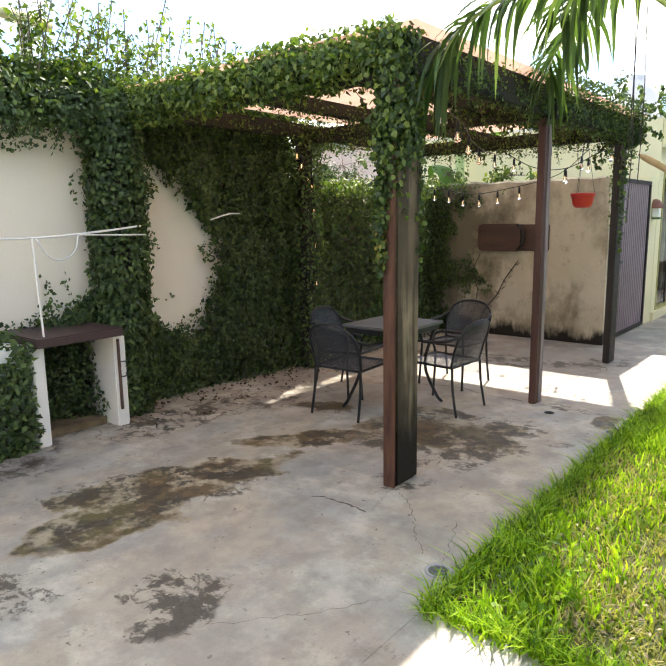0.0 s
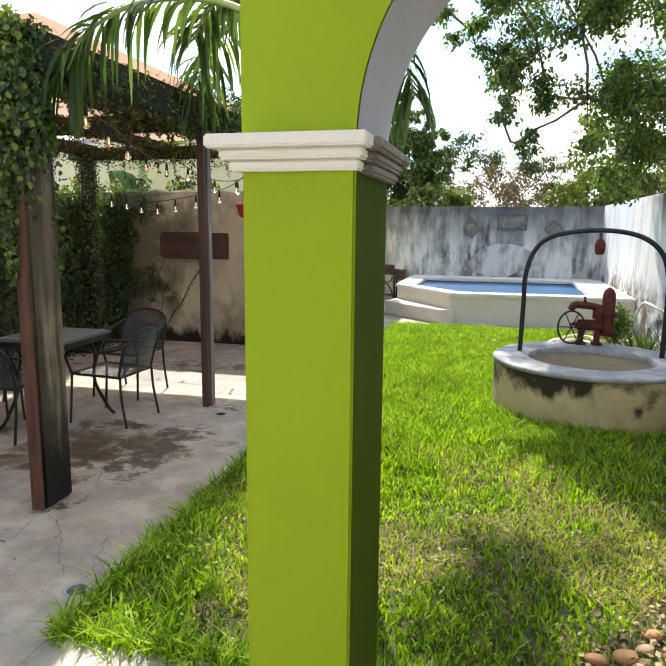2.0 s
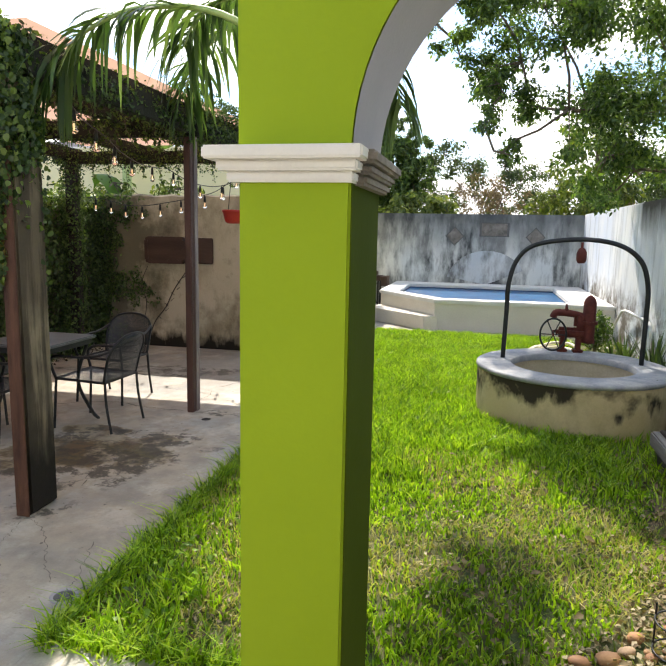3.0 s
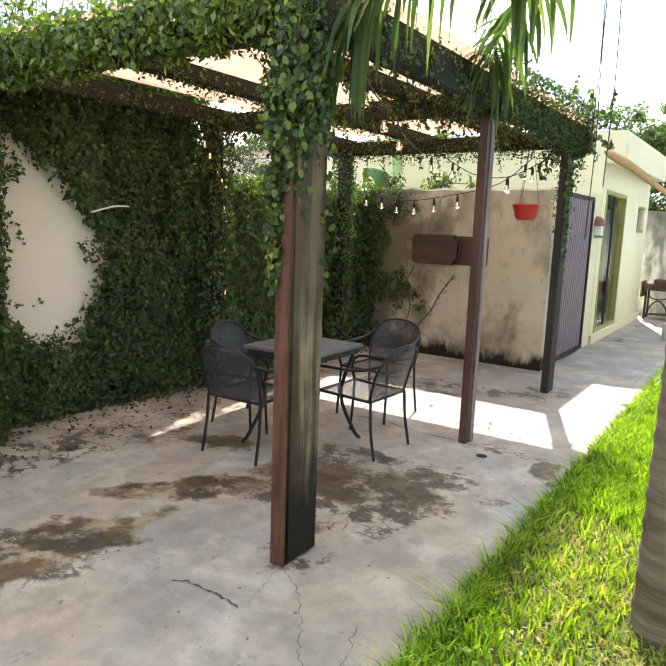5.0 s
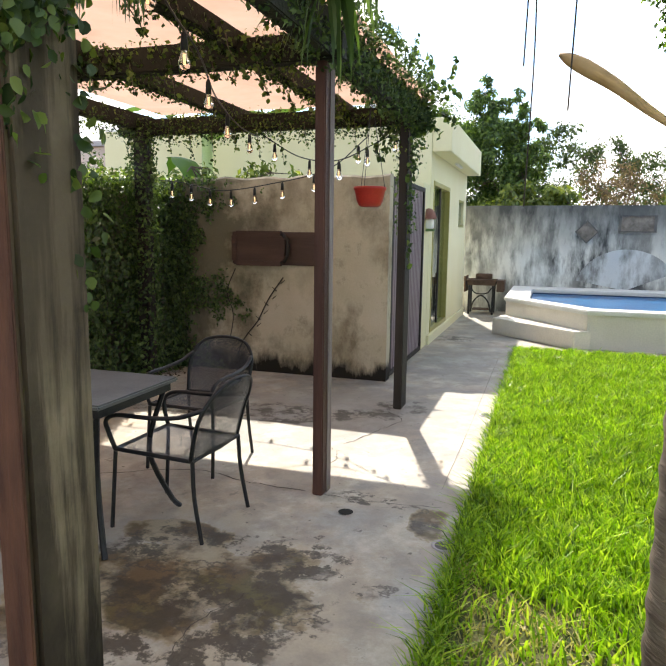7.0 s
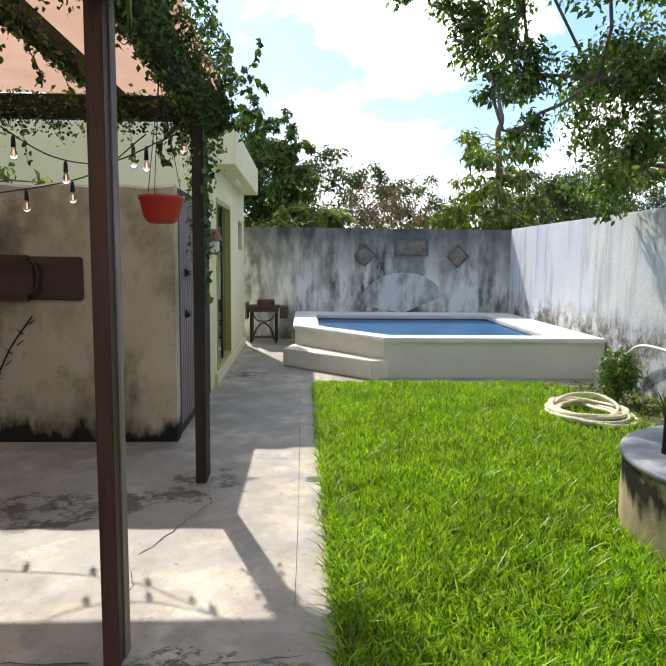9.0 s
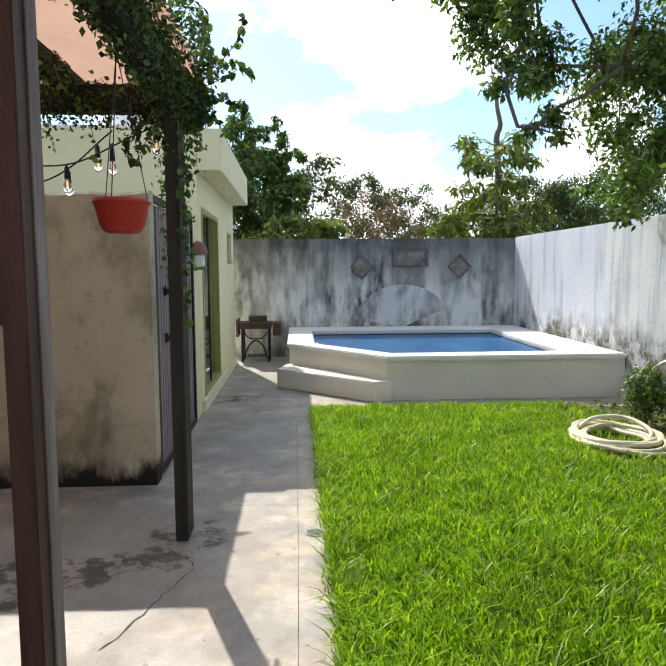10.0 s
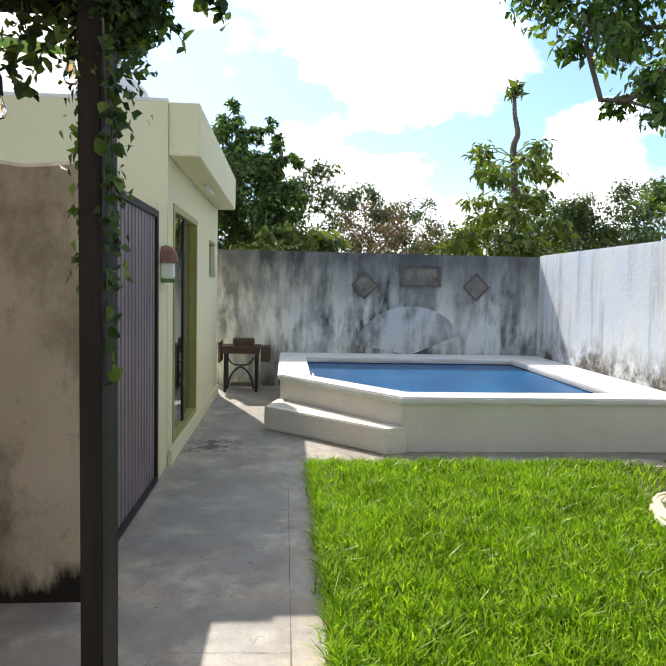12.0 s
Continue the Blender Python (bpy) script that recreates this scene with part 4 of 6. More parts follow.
def bulb_at(parent, x, y, z):
    s = part("socket", lathe([(0.0, 0.075), (0.006, 0.075), (0.013, 0.06), (0.016, 0.0), (0.0, 0.0)], (x, y, z), 10), IRON, parent, "", True)
    g = part("bulb", lathe([(0.012, 0.0), (0.014, -0.012), (0.024, -0.04), (0.026, -0.055), (0.018, -0.075), (0.0, -0.083)], (x, y, z), 12), BULBGLASS, s, "clear glass bulb", True)
    g.visible_shadow = False
    part("filament", tube([(x, y, z - 0.015), (x, y, z - 0.055)], 0.004, 5), GLOW, s)


def light_string(points, bulbs):
    t = thing("string_light", points[0], "black cable with clear filament bulbs", "string lights", "string lights under the pergola")
    line = smooth_path(points, 8)
    part("cable", tube(line, 0.005, 5), IRON, t, "", True)
    n = len(line) - 1
    for k in range(bulbs):
        p = line[round((k + 0.5) * n / bulbs)]
        bulb_at(t, p.x, p.y, p.z - 0.08)


light_string([(-4.9, 7.75, 2.0), (-4.42, 7.7, 1.96), (-4.0, 7.7, 1.88), (-3.5, 7.7, 1.93), (-2.9, 7.7, 2.06), (-2.5, 7.6, 2.32)], 10)
light_string([(-2.1, 3.6, 2.36), (-2.3, 4.1, 2.30), (-2.5, 4.7, 2.27), (-2.85, 5.5, 2.26), (-3.15, 6.4, 2.25), (-3.4, 7.3, 2.3)], 5)
light_string([(-3.4, 7.3, 2.34), (-3.1, 7.5, 2.15), (-2.75, 7.55, 2.12), (-2.4, 7.5, 2.25), (-2.12, 7.42, 2.36)], 5)
light_string([(-4.55, 5.0, 2.38), (-4.55, 5.08, 2.26), (-4.55, 5.2, 2.1), (-4.56, 5.28, 2.0)], 4)
light_string([(-4.58, 5.3, 2.0), (-4.57, 5.31, 1.6), (-4.56, 5.31, 1.25), (-4.57, 5.31, 0.8)], 3)

# ---- house fittings ----
bh = thing("bird_house_lamp", (-2.42, 10.37, 1.6), "small white wall box with a red-brown domed roof", "wall ornament")
part("box", block(-2.468, 10.30, 1.56, -2.38, 10.44, 1.68, 0.01), WHITE, bh)
part("roof", lathe([(0.10, 0.0), (0.098, 0.03), (0.08, 0.08), (0.045, 0.12), (0.0, 0.135)], (-2.44, 10.37, 1.682), 20), plain("red_brown_clay", (0.22, 0.09, 0.07), (0.30, 0.14, 0.10), 8, 0.7, 0.3), bh, "red-brown domed roof", True)
part("tray", block(-2.468, 10.30, 1.525, -2.36, 10.44, 1.556, 0.008), plain("moss_green_paint", (0.12, 0.2, 0.08), (0.16, 0.26, 0.10), 6, 0.7, 0.2), bh, "green tray")
tk = thing("water_tank", (-3.53, 13.0, 3.0), "white plastic rooftop water tank", "water tank")
part("tank_body", lathe([(0.0, 0.0), (0.40, 0.0), (0.42, 0.03), (0.42, 0.65), (0.39, 0.72), (0.2, 0.95), (0.17, 0.96), (0.17, 1.03), (0.0, 1.04)], (-3.53, 13.0, 3.0), 28), TANK, tk, "", True)

ts = thing("sewing_table", (-2.1, 14.7, 0), "old wooden sewing table with cast iron legs", "table")
part("tabletop", block(-2.42, 14.48, 0.62, -1.86, 14.9, 0.66, 0.006), OLDWOOD, ts)
part("drawer", block(-2.40, 14.5, 0.55, -1.88, 14.88, 0.618, 0.005), OLDWOOD, ts)
part("flap", block(-2.26, 14.6, 0.662, -1.96, 14.8, 0.76, 0.01), OLDWOOD, ts)
part("side_box", block(-2.46, 14.48, 0.42, -2.425, 14.9, 0.72, 0.006), OLDWOOD, ts)
part("side_box", block(-1.855, 14.48, 0.44, -1.72, 14.9, 0.65, 0.006), OLDWOOD, ts)
for x in (-2.36, -1.92):
    part("leg", block(x - 0.02, 14.5, 0.0, x + 0.02, 14.54, 0.55, 0.005), IRON, ts)
    part("leg", block(x - 0.02, 14.84, 0.0, x + 0.02, 14.88, 0.55, 0.005), IRON, ts)
part("leg_arch", tube(smooth_path([(-2.33, 14.52, 0.05), (-2.27, 14.52, 0.25), (-2.14, 14.52, 0.36), (-2.01, 14.52, 0.25), (-1.95, 14.52, 0.05)], 5), 0.014, 6), IRON, ts, "", True)
part("leg_arch", tube(smooth_path([(-2.33, 14.52, 0.50), (-2.24, 14.52, 0.40), (-2.04, 14.52, 0.40), (-1.95, 14.52, 0.50)], 5), 0.012, 6), IRON, ts, "", True)
part("treadle", block(-2.3, 14.55, 0.08, -1.98, 14.8, 0.10, 0.004), OLDWOOD, ts)

# ---- old pump on the well ----
pm = thing("water_pump", (1.25, 6.95, 0.45), "rusty red cast iron water pump with a spoked wheel", "pump")
PY = 6.95
part("cylinder", lathe([(0.0, 0.0), (0.062, 0.0), (0.066, 0.03), (0.062, 0.05), (0.062, 0.40), (0.05, 0.44), (0.028, 0.465), (0.012, 0.475), (0.0, 0.48)], (1.39, PY, 0.55), 20), RUST, pm, "", True)
part("crankcase", merge(block(1.08, PY - 0.06, 0.60, 1.37, PY + 0.06, 0.70, 0.03), block(1.25, PY - 0.05, 0.69, 1.36, PY + 0.05, 0.84, 0.025)), RUST, pm)
part("spout", tube(smooth_path([(1.35, PY, 0.81), (1.24, PY, 0.835), (1.13, PY, 0.845), (1.07, PY, 0.84), (1.045, PY, 0.79)], 4), [0.035] * 17, 10), RUST, pm, "", True)
part("spout_cap", lathe([(0.0, 0.07), (0.012, 0.07), (0.014, 0.03), (0.03, 0.0), (0.0, 0.0)], (1.17, PY, 0.86), 12), RUST, pm, "", True)
part("flange", lathe([(0.0, 0.0), (0.085, 0.0), (0.085, 0.03), (0.0, 0.03)], (1.39, PY, 0.74), 20), RUST, pm)
for x in (1.15, 1.30):
    part("foot", merge(block(x - 0.05, PY - 0.05, 0.452, x + 0.05, PY + 0.05, 0.48, 0.006), block(x - 0.025, PY - 0.04, 0.478, x + 0.025, PY + 0.04, 0.61, 0.006)), RUST, pm)
wheel = part("wheel", tube([(1.05 + 0.125 * math.cos(a), PY - 0.08, 0.63 + 0.16 * math.sin(a)) for a in np.linspace(0, 2 * math.pi, 29)[:-1]], 0.01, 6, closed=True), IRON, pm, "thin iron wheel", True)
for a in np.linspace(0, 2 * math.pi, 7)[:-1]:
    part("spoke", tube([(1.05, PY - 0.08, 0.63), (1.05 + 0.125 * math.cos(a), PY - 0.08, 0.63 + 0.16 * math.sin(a))], 0.006, 5), IRON, wheel)
part("axle", tube([(1.05, PY - 0.09, 0.63), (1.05, PY, 0.65), (1.12, PY, 0.66)], 0.014, 6), RUST, pm)

# ---- raised bed, pebbles, hose, shrub ----
bed = thing("timber_bed", (1.75, 4.2, 0), "weathered grey timber raised bed edge", "raised bed")
for i, (a, b, z, w) in enumerate(((3.55, 5.0, 0.0, 1.60), (3.5, 5.05, 0.115, 1.57))):
    part("sleeper", block(w, a, z, w + 0.12, b, z + 0.11, 0.012), GREYWOOD if i else DARKWOOD, bed)
for i in range(4):
    part("plank", block(1.62 + i * 0.19, 3.52 + 0.05 * (i % 2), 0.226, 1.795 + i * 0.19, 5.0 - 0.06 * (i % 3), 0.25, 0.005), DARKWOOD, bed)


def stone_mesh(seed):
    r = random.Random(seed)
    bm = bmesh.new()
    bmesh.ops.create_icosphere(bm, subdivisions=2, radius=1.0)
    off = Vector((r.uniform(0, 9), r.uniform(0, 9), r.uniform(0, 9)))
    for v in bm.verts:
        v.co *= 1 + 0.18 * noise.noise(v.co * 1.1 + off)
    me = bpy.data.meshes.new("stone")
    bm.to_mesh(me)
    bm.free()
    me.polygons.foreach_set("use_smooth", [True] * len(me.polygons))
    return me


def pebble_mat():
    m, n, l, p = shader("mixed_pebbles")
    o = n.new("ShaderNodeObjectInfo")
    r = n.new("ShaderNodeValToRGB")
    e = r.color_ramp.elements
    e[0].color, e[1].color = (0.20, 0.10, 0.05, 1), (0.62, 0.56, 0.48, 1)
    for pos, c in ((0.3, (0.40, 0.19, 0.085)), (0.6, (0.44, 0.27, 0.15)), (0.8, (0.55, 0.42, 0.30))):
        e.new(pos).color = (*c, 1)
    l.new(o.outputs["Random"], r.inputs["Fac"])
    small = noise_node(n, l, 4, 5)
    l.new(mix(n, l, 0.5, r.outputs["Color"], ramp(n, l, small, 0.3, 0.7, (0.6, 0.6, 0.6), (1, 1, 1)), "MULTIPLY"), p.inputs["Base Color"])
    p.inputs["Roughness"].default_value = 0.75
    return m


PEB = pebble_mat()
shapes = [stone_mesh(i) for i in range(5)]
for me in shapes:
    me.materials.append(PEB)
r_ = random.Random(11)
for i in range(230):
    u = r_.random()
    x, y = 0.75 + 1.0 * r_.random() ** 0.8, 2.2 + 1.25 * r_.random() ** 1.2
    if x - 0.75 < (y - 2.35) * 0.75:
        x = 0.75 + (y - 2.35) * 0.75 + r_.random() * 0.4
    s = r_.uniform(0.010, 0.027)
    if i < 5:
        x, y, s = ((0.76, 2.5, 0.036), (0.87, 2.55, 0.036), (1.0, 2.72, 0.034), (1.25, 2.9, 0.04), (0.95, 2.62, 0.03))[i]
    ob = new("pebble", shapes[i % 5])
    ob.matrix_basis = Matrix.LocRotScale((x, y, s * 0.45 - 0.01), Euler((r_.uniform(-0.3, 0.3), r_.uniform(-0.3, 0.3), r_.uniform(0, 6.3))), (s * r_.uniform(0.9, 1.4), s, s * r_.uniform(0.55, 0.8)))
    tagged(ob, "rounded tan and brown pebble in the garden bed", "stone", "pebbles in the bed")

ho = thing("garden_hose", (1.3, 9.15, 0), "pale yellow garden hose lying in a loose coil", "hose")
turns = []
for i in range(200):
    a = i / 200 * 8 * 2 * math.pi
    k = 0.30 + 0.045 * math.sin(a * 0.37) + 0.05 * math.sin(a * 1.31 + 1.0) + 0.02 * math.sin(a * 2.7)
    turns.append((1.33 + (k + 0.05 * math.sin(a / 7)) * 1.05 * math.cos(a), 9.15 + (k * 1.3) * math.sin(a), 0.025 + 0.006 * (i / 25) + 0.012 * math.sin(a * 2.1)))
part("hose", tube(turns, 0.021, 8), HOSE, ho, "", True)
part("hose_end", tube(smooth_path([(1.1, 9.45, 0.03), (1.3, 9.5, 0.13), (1.55, 9.4, 0.15), (1.62, 9.1, 0.10), (1.45, 8.85, 0.05)], 6), 0.021, 8), HOSE, ho, "", True)
wp = thing("white_pipe", (2.35, 9.6, 0), "white plastic pipe bent along the wall", "pipe")
part("pipe", tube(smooth_path([(2.30, 10.95, 0.0), (2.32, 10.4, 0.4), (2.33, 10.05, 0.57), (2.36, 9.4, 0.57), (2.37, 8.7, 0.55), (2.37, 8.65, 0.3), (2.37, 8.65, 0.0)], 6), 0.018, 8), WHITE, wp, "", True)
fl = thing("pink_garden_ornament", (1.22, 2.5, 0), "pale pink curved plastic garden ornament", "ornament")
part("body", tube(smooth_path([(1.25, 2.52, 0.0), (1.2, 2.5, 0.12), (1.19, 2.47, 0.25), (1.24, 2.45, 0.36), (1.34, 2.42, 0.40)], 5), 0.028, 10), plain("pale_pink_plastic", (0.72, 0.42, 0.40), (0.78, 0.5, 0.47), 4, 0.45, 0.1), fl, "", True)
wr = thing("wire_plant_support", (1.13, 2.62, 0), "black wire plant support with two hoops", "plant support")
for z in (0.03, 0.15):
    part("hoop", tube([(1.13 + 0.09 * math.cos(a), 2.62 + 0.09 * math.sin(a), z) for a in np.linspace(0, 2 * math.pi, 25)[:-1]], 0.004, 5, closed=True), IRON, wr, "", True)
for a in (0.5, 2.6, 4.7):
    part("stake", tube([(1.13 + 0.09 * math.cos(a), 2.62 + 0.09 * math.sin(a), -0.02), (1.13 + 0.09 * math.cos(a), 2.62 + 0.09 * math.sin(a), 0.2)], 0.004, 5), IRON, wr)

# ---- floor fittings: drains, cracks, joints ----
for x, y in ((-1.38, 2.42), (-1.34, 4.9), (-1.36, 7.33)):
    dr = thing("floor_drain", (x, y, 0), "small round metal floor drain in the concrete", "drain", "drains along the path")
    part("ring", lathe([(0.062, 0.0), (0.062, 0.005), (0.052, 0.006), (0.046, 0.002)], (x, y, 0), 24), GREYPAINT, dr, "", True)
    part("grate", lathe([(0.046, 0.003), (0.03, 0.004), (0.028, 0.002), (0.014, 0.004), (0.0, 0.004)], (x, y, 0), 24), ORN_FRAME, dr)
# Flat disc on the floor; the dark inside of a hole is its colour.
hole = part("drain_hole", lathe([(0.0, 0.003), (0.04, 0.003)], (-1.9, 5.11, 0), 20), plain("painted_hole_dark", (0.01, 0.01, 0.01), (0.015, 0.015, 0.012), 4, 0.9, 0.1), patio)
CRACK = plain("dark_crack", (0.06, 0.05, 0.04), (0.15, 0.13, 0.11), 20, 0.95, 0.3)


def crack(points, w, seed, wob=0.012):
    r = random.Random(seed)
    pts = smooth_path([(x, y, 0.003) for x, y in points], 9)
    bm = bmesh.new()
    last = None
    for i, p in enumerate(pts):
        d = (pts[min(i + 1, len(pts) - 1)] - pts[max(i - 1, 0)]).normalized()
        s = Vector((-d.y, d.x, 0))
        c = p + s * r.uniform(-wob, wob)
        h = w * r.uniform(0.25, 1.1) * (0.3 if i in (0, len(pts) - 1) else 1)
        now = (bm.verts.new(c + s * h), bm.verts.new(c - s * h))
        if last:
            bm.faces.new((last[0], last[1], now[1], now[0]))
        last = now
    part("crack", bm, CRACK, patio)


for k, (pts, w) in enumerate([([(-2.05, 3.06), (-1.9, 2.96), (-1.75, 2.8), (-1.62, 2.62), (-1.5, 2.5)], 0.002), ([(-2.07, 3.02), (-2.02, 2.88), (-1.98, 2.74)], 0.0018),
                              ([(-2.38, 2.67), (-2.3, 2.72), (-2.15, 2.72), (-2.0, 2.71)], 0.007), ([(-3.6, 5.08), (-3.0, 5.38), (-2.6, 5.32), (-2.2, 5.3)], 0.006), ([(-2.1, 5.3), (-1.86, 5.28), (-1.42, 5.33)], 0.004),
                              ([(-1.55, 2.9), (-1.45, 2.65), (-1.4, 2.5)], 0.002), ([(-1.45, 2.08), (-1.6, 1.85), (-1.9, 1.5)], 0.0016), ([(-2.2, 7.2), (-2.0, 6.95), (-2.1, 6.6), (-2.25, 6.2)], 0.005),
                              ([(-2.3, 6.1), (-2.2, 5.9), (-2.25, 5.6)], 0.003), ([(-2.05, 3.55), (-2.15, 3.9), (-2.05, 4.2)], 0.003)]):
    crack(pts, w, k)
for pts in ([(-1.46, 5.6), (-1.455, 7.0), (-1.46, 8.6), (-1.465, 10.0)], [(-2.0, 7.8), (-1.7, 7.79), (-1.45, 7.78)], [(-2.3, 9.5), (-1.8, 9.52), (-1.3, 9.5)]):
    crack(pts, 0.0018, 40, 0.001)

# ---- ivy ----
def speckle(a, b, s, seed):
    """Smooth random field over two coordinates, about -1 to 1."""
    return np.array([noise.noise((x * s + seed, y * s, seed * 0.7)) for x, y in zip(a, b)])


def coat_x(n, y0, y1, z0, z1, face, thick, keep):
    """Points in a hanging coat on a wall that faces +x."""
    y, z = RNG.uniform(y0, y1, n), RNG.uniform(z0, z1, n)
    k = keep(y, z)
    m = RNG.random(n) < np.clip(k, 0, 1)
    y, z, k = y[m], z[m], np.clip(k[m], 0, 1.5)
    bulge = 0.62 + 0.55 * speckle(y, z * 0.6, 2.6, 5) + 0.3 * speckle(y, z * 0.5, 7.0, 6)
    x = face + thick * k * np.clip(bulge, 0.12, 1.4) * np.sqrt(RNG.random(len(y))) + 0.01
    return np.stack([x, y, z], 1)


def keep_wall(y, z):
    w = 0.16 * speckle(y, z, 2.2, 1) + 0.07 * speckle(y, z, 8, 2)
    ell = np.sqrt(((y - 3.74) / 0.52) ** 2 + ((z - 1.42) / 0.70) ** 2) - 1 + w * 1.5
    left = np.maximum(np.maximum(0.86 - z + 0.25 * np.clip(y - 2.2, 0, 1), z - 2.28), y - 2.93) + w
    ell = np.maximum(ell, 1.5 * np.maximum(z - 2.10 + 0.95 * (y - 3.45), 3.40 - y) + w)
    bare = np.minimum(ell * 1.6, np.where(y < 3.1, left * 2.2, 9))
    k = np.clip(bare * 3.0, 0.0, 1.0)
    trail = (np.abs(speckle(y, z, 3.0, 9)) < 0.045) * 0.4
    return np.maximum(k, trail * (bare > -0.6))


px = np.array([[1.0, 0.0, 0.12]])
ivy = thing("wall_ivy", (-4.9, 3.0, 0), "dense dark green ivy hanging over the garden wall", "ivy", kind="stuff")
c = coat_x(74000, 0.6, 5.34, 0.0, 2.75, -5.0, 0.34, keep_wall)
leaves("outer_leaves", c, np.repeat(px, len(c), 0), 0.039, IVY, ivy)
c = coat_x(12000, 0.6, 5.32, 0.0, 2.72, -5.0, 0.16, lambda y, z: (keep_wall(y, z) > 0.8) * 1.0)
leaves("inner_leaves", c, np.repeat(px, len(c), 0), 0.10, IVY, ivy)


def ball_points(n, centre, radii, hollow=0.5):
    v = unit(RNG.normal(0, 1, (n, 3)))
    r = RNG.uniform(hollow, 1, n)[:, None] ** 0.7
    return np.array(centre) + v * r * np.array(radii), v


def tube_points(n, a, b, radius, sag=0.0, lump=0.4):
    """Leaf points round a bar from a to b."""
    a, b = np.array(a, float), np.array(b, float)
    t = RNG.random(n)
    d = (b - a) / np.linalg.norm(b - a)
    v = RNG.normal(0, 1, (n, 3))
    v = unit(v - (v @ d)[:, None] * d)
    fat = 1 + lump * speckle(t * np.linalg.norm(b - a), t * 0, 2.2, sum(a) % 7)
    r = radius * fat * np.sqrt(RNG.uniform(0.25, 1, n))
    p = a + t[:, None] * (b - a) + v * r[:, None]
    p[:, 2] -= sag * RNG.random(n) ** 3
    return p, v


def ivy_on(name, label, pieces, material, size=0.06, **kw):
    cs, ns = zip(*pieces)
    return tagged(leaves(name, np.concatenate(cs), np.concatenate(ns), size, material, **kw), label, "ivy", kind="stuff")


up = np.array([[0.2, 0.0, 1.0]])
crest_n = 11000
cy = RNG.uniform(0.4, 5.35, crest_n)
crest = np.stack([RNG.normal(-4.98, 0.14, crest_n), cy, 2.50 + 0.40 * RNG.random(crest_n) ** 0.8 * (0.8 + 0.5 * speckle(cy, cy, 1.3, 3)) * np.where(cy > 3.4, 0.65, 1.0)], 1)
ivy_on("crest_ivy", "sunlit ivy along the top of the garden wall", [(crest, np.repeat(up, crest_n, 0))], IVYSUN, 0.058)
sh = []
stems = bmesh.new()
for i in range(120):
    y, x = RNG.uniform(1.2, 5.2), RNG.normal(-5.02, 0.1)
    h = RNG.uniform(0.25, 0.75) * (1.0 if y < 4 else 0.9)
    lean = RNG.normal(0, 0.12, 2)
    t = RNG.random(34) ** 0.8
    sh.append(np.stack([x + lean[0] * t + RNG.normal(0, 0.035, 34), y + lean[1] * t + RNG.normal(0, 0.035, 34), 2.72 + h * t], 1))
    tube([(x, y, 2.6), (x + lean[0], y + lean[1], 2.72 + h)], 0.004, 4, stems)
sh = np.concatenate(sh)
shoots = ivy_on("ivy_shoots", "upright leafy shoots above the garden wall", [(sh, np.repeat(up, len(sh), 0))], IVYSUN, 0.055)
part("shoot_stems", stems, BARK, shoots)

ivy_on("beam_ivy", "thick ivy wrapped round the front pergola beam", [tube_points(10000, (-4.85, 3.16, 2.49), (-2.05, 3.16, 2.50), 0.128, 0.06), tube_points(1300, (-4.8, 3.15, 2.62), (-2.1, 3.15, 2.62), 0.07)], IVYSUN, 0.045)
ivy_on("beam_ivy", "ivy on the long outer pergola beam", [tube_points(2600, (-2.1, 3.05, 2.50), (-2.1, 5.4, 2.47), 0.085, 0.10, 0.7), tube_points(5200, (-2.1, 5.3, 2.50), (-2.1, 7.65, 2.50), 0.112, 0.10), tube_points(2000, (-1.97, 4.9, 2.64), (-1.94, 7.6, 2.66), 0.085, 0.03, 0.6), ball_points(2600, (-2.08, 7.45, 2.44), (0.19, 0.22, 0.17))], IVY, 0.034)
ivy_on("beam_ivy", "ivy hanging from the cross beams", [tube_points(4600, (-4.7, 5.3, 2.45), (-2.1, 5.3, 2.45), 0.075, 0.09, 0.6), tube_points(4600, (-4.75, 7.35, 2.45), (-2.1, 7.35, 2.45), 0.075, 0.14, 0.6),
       tube_points(3600, (-3.6, 3.2, 2.49), (-3.6, 7.35, 2.49), 0.062, 0.05, 0.6), tube_points(3600, (-2.63, 3.2, 2.49), (-2.63, 7.35, 2.49), 0.062, 0.05, 0.6), tube_points(3600, (-4.7, 3.1, 2.48), (-4.7, 7.4, 2.46), 0.12, 0.08)], IVYMID, 0.028)
climb = [tube_points(2600, (-2.10, 3.16, 1.95), (-2.10, 3.17, 2.62), 0.125, 0.1, 0.5), tube_points(1000, (-2.12, 3.10, 1.7), (-2.11, 3.13, 2.3), 0.075, 0.12, 0.6), tube_points(380, (-2.14, 3.06, 1.36), (-2.14, 3.07, 1.8), 0.05, 0.1, 0.6), tube_points(120, (-2.05, 3.31, 1.3), (-2.07, 3.3, 2.2), 0.05, 0.05, 0.8)]
ivy_on("post_ivy", "ivy climbing the thick pergola post", climb, IVYMID, 0.033, rounded=True, wide=0.85, droop=0.9, jitter=0.8)
ivy_on("post_ivy", "light green ivy leaves hanging round the thick post", [tube_points(260, (-2.12, 3.1, 1.6), (-2.1, 3.14, 2.55), 0.12)], IVYSUN, 0.034, rounded=True, wide=0.85, droop=0.9, jitter=0.8)
ivy_on("post_ivy", "yellowing ivy leaves low on the thick post", [tube_points(60, (-2.145, 3.06, 1.34), (-2.14, 3.06, 1.52), 0.045)], YELLOWLEAF, 0.03, rounded=True, wide=0.6, droop=1.2)
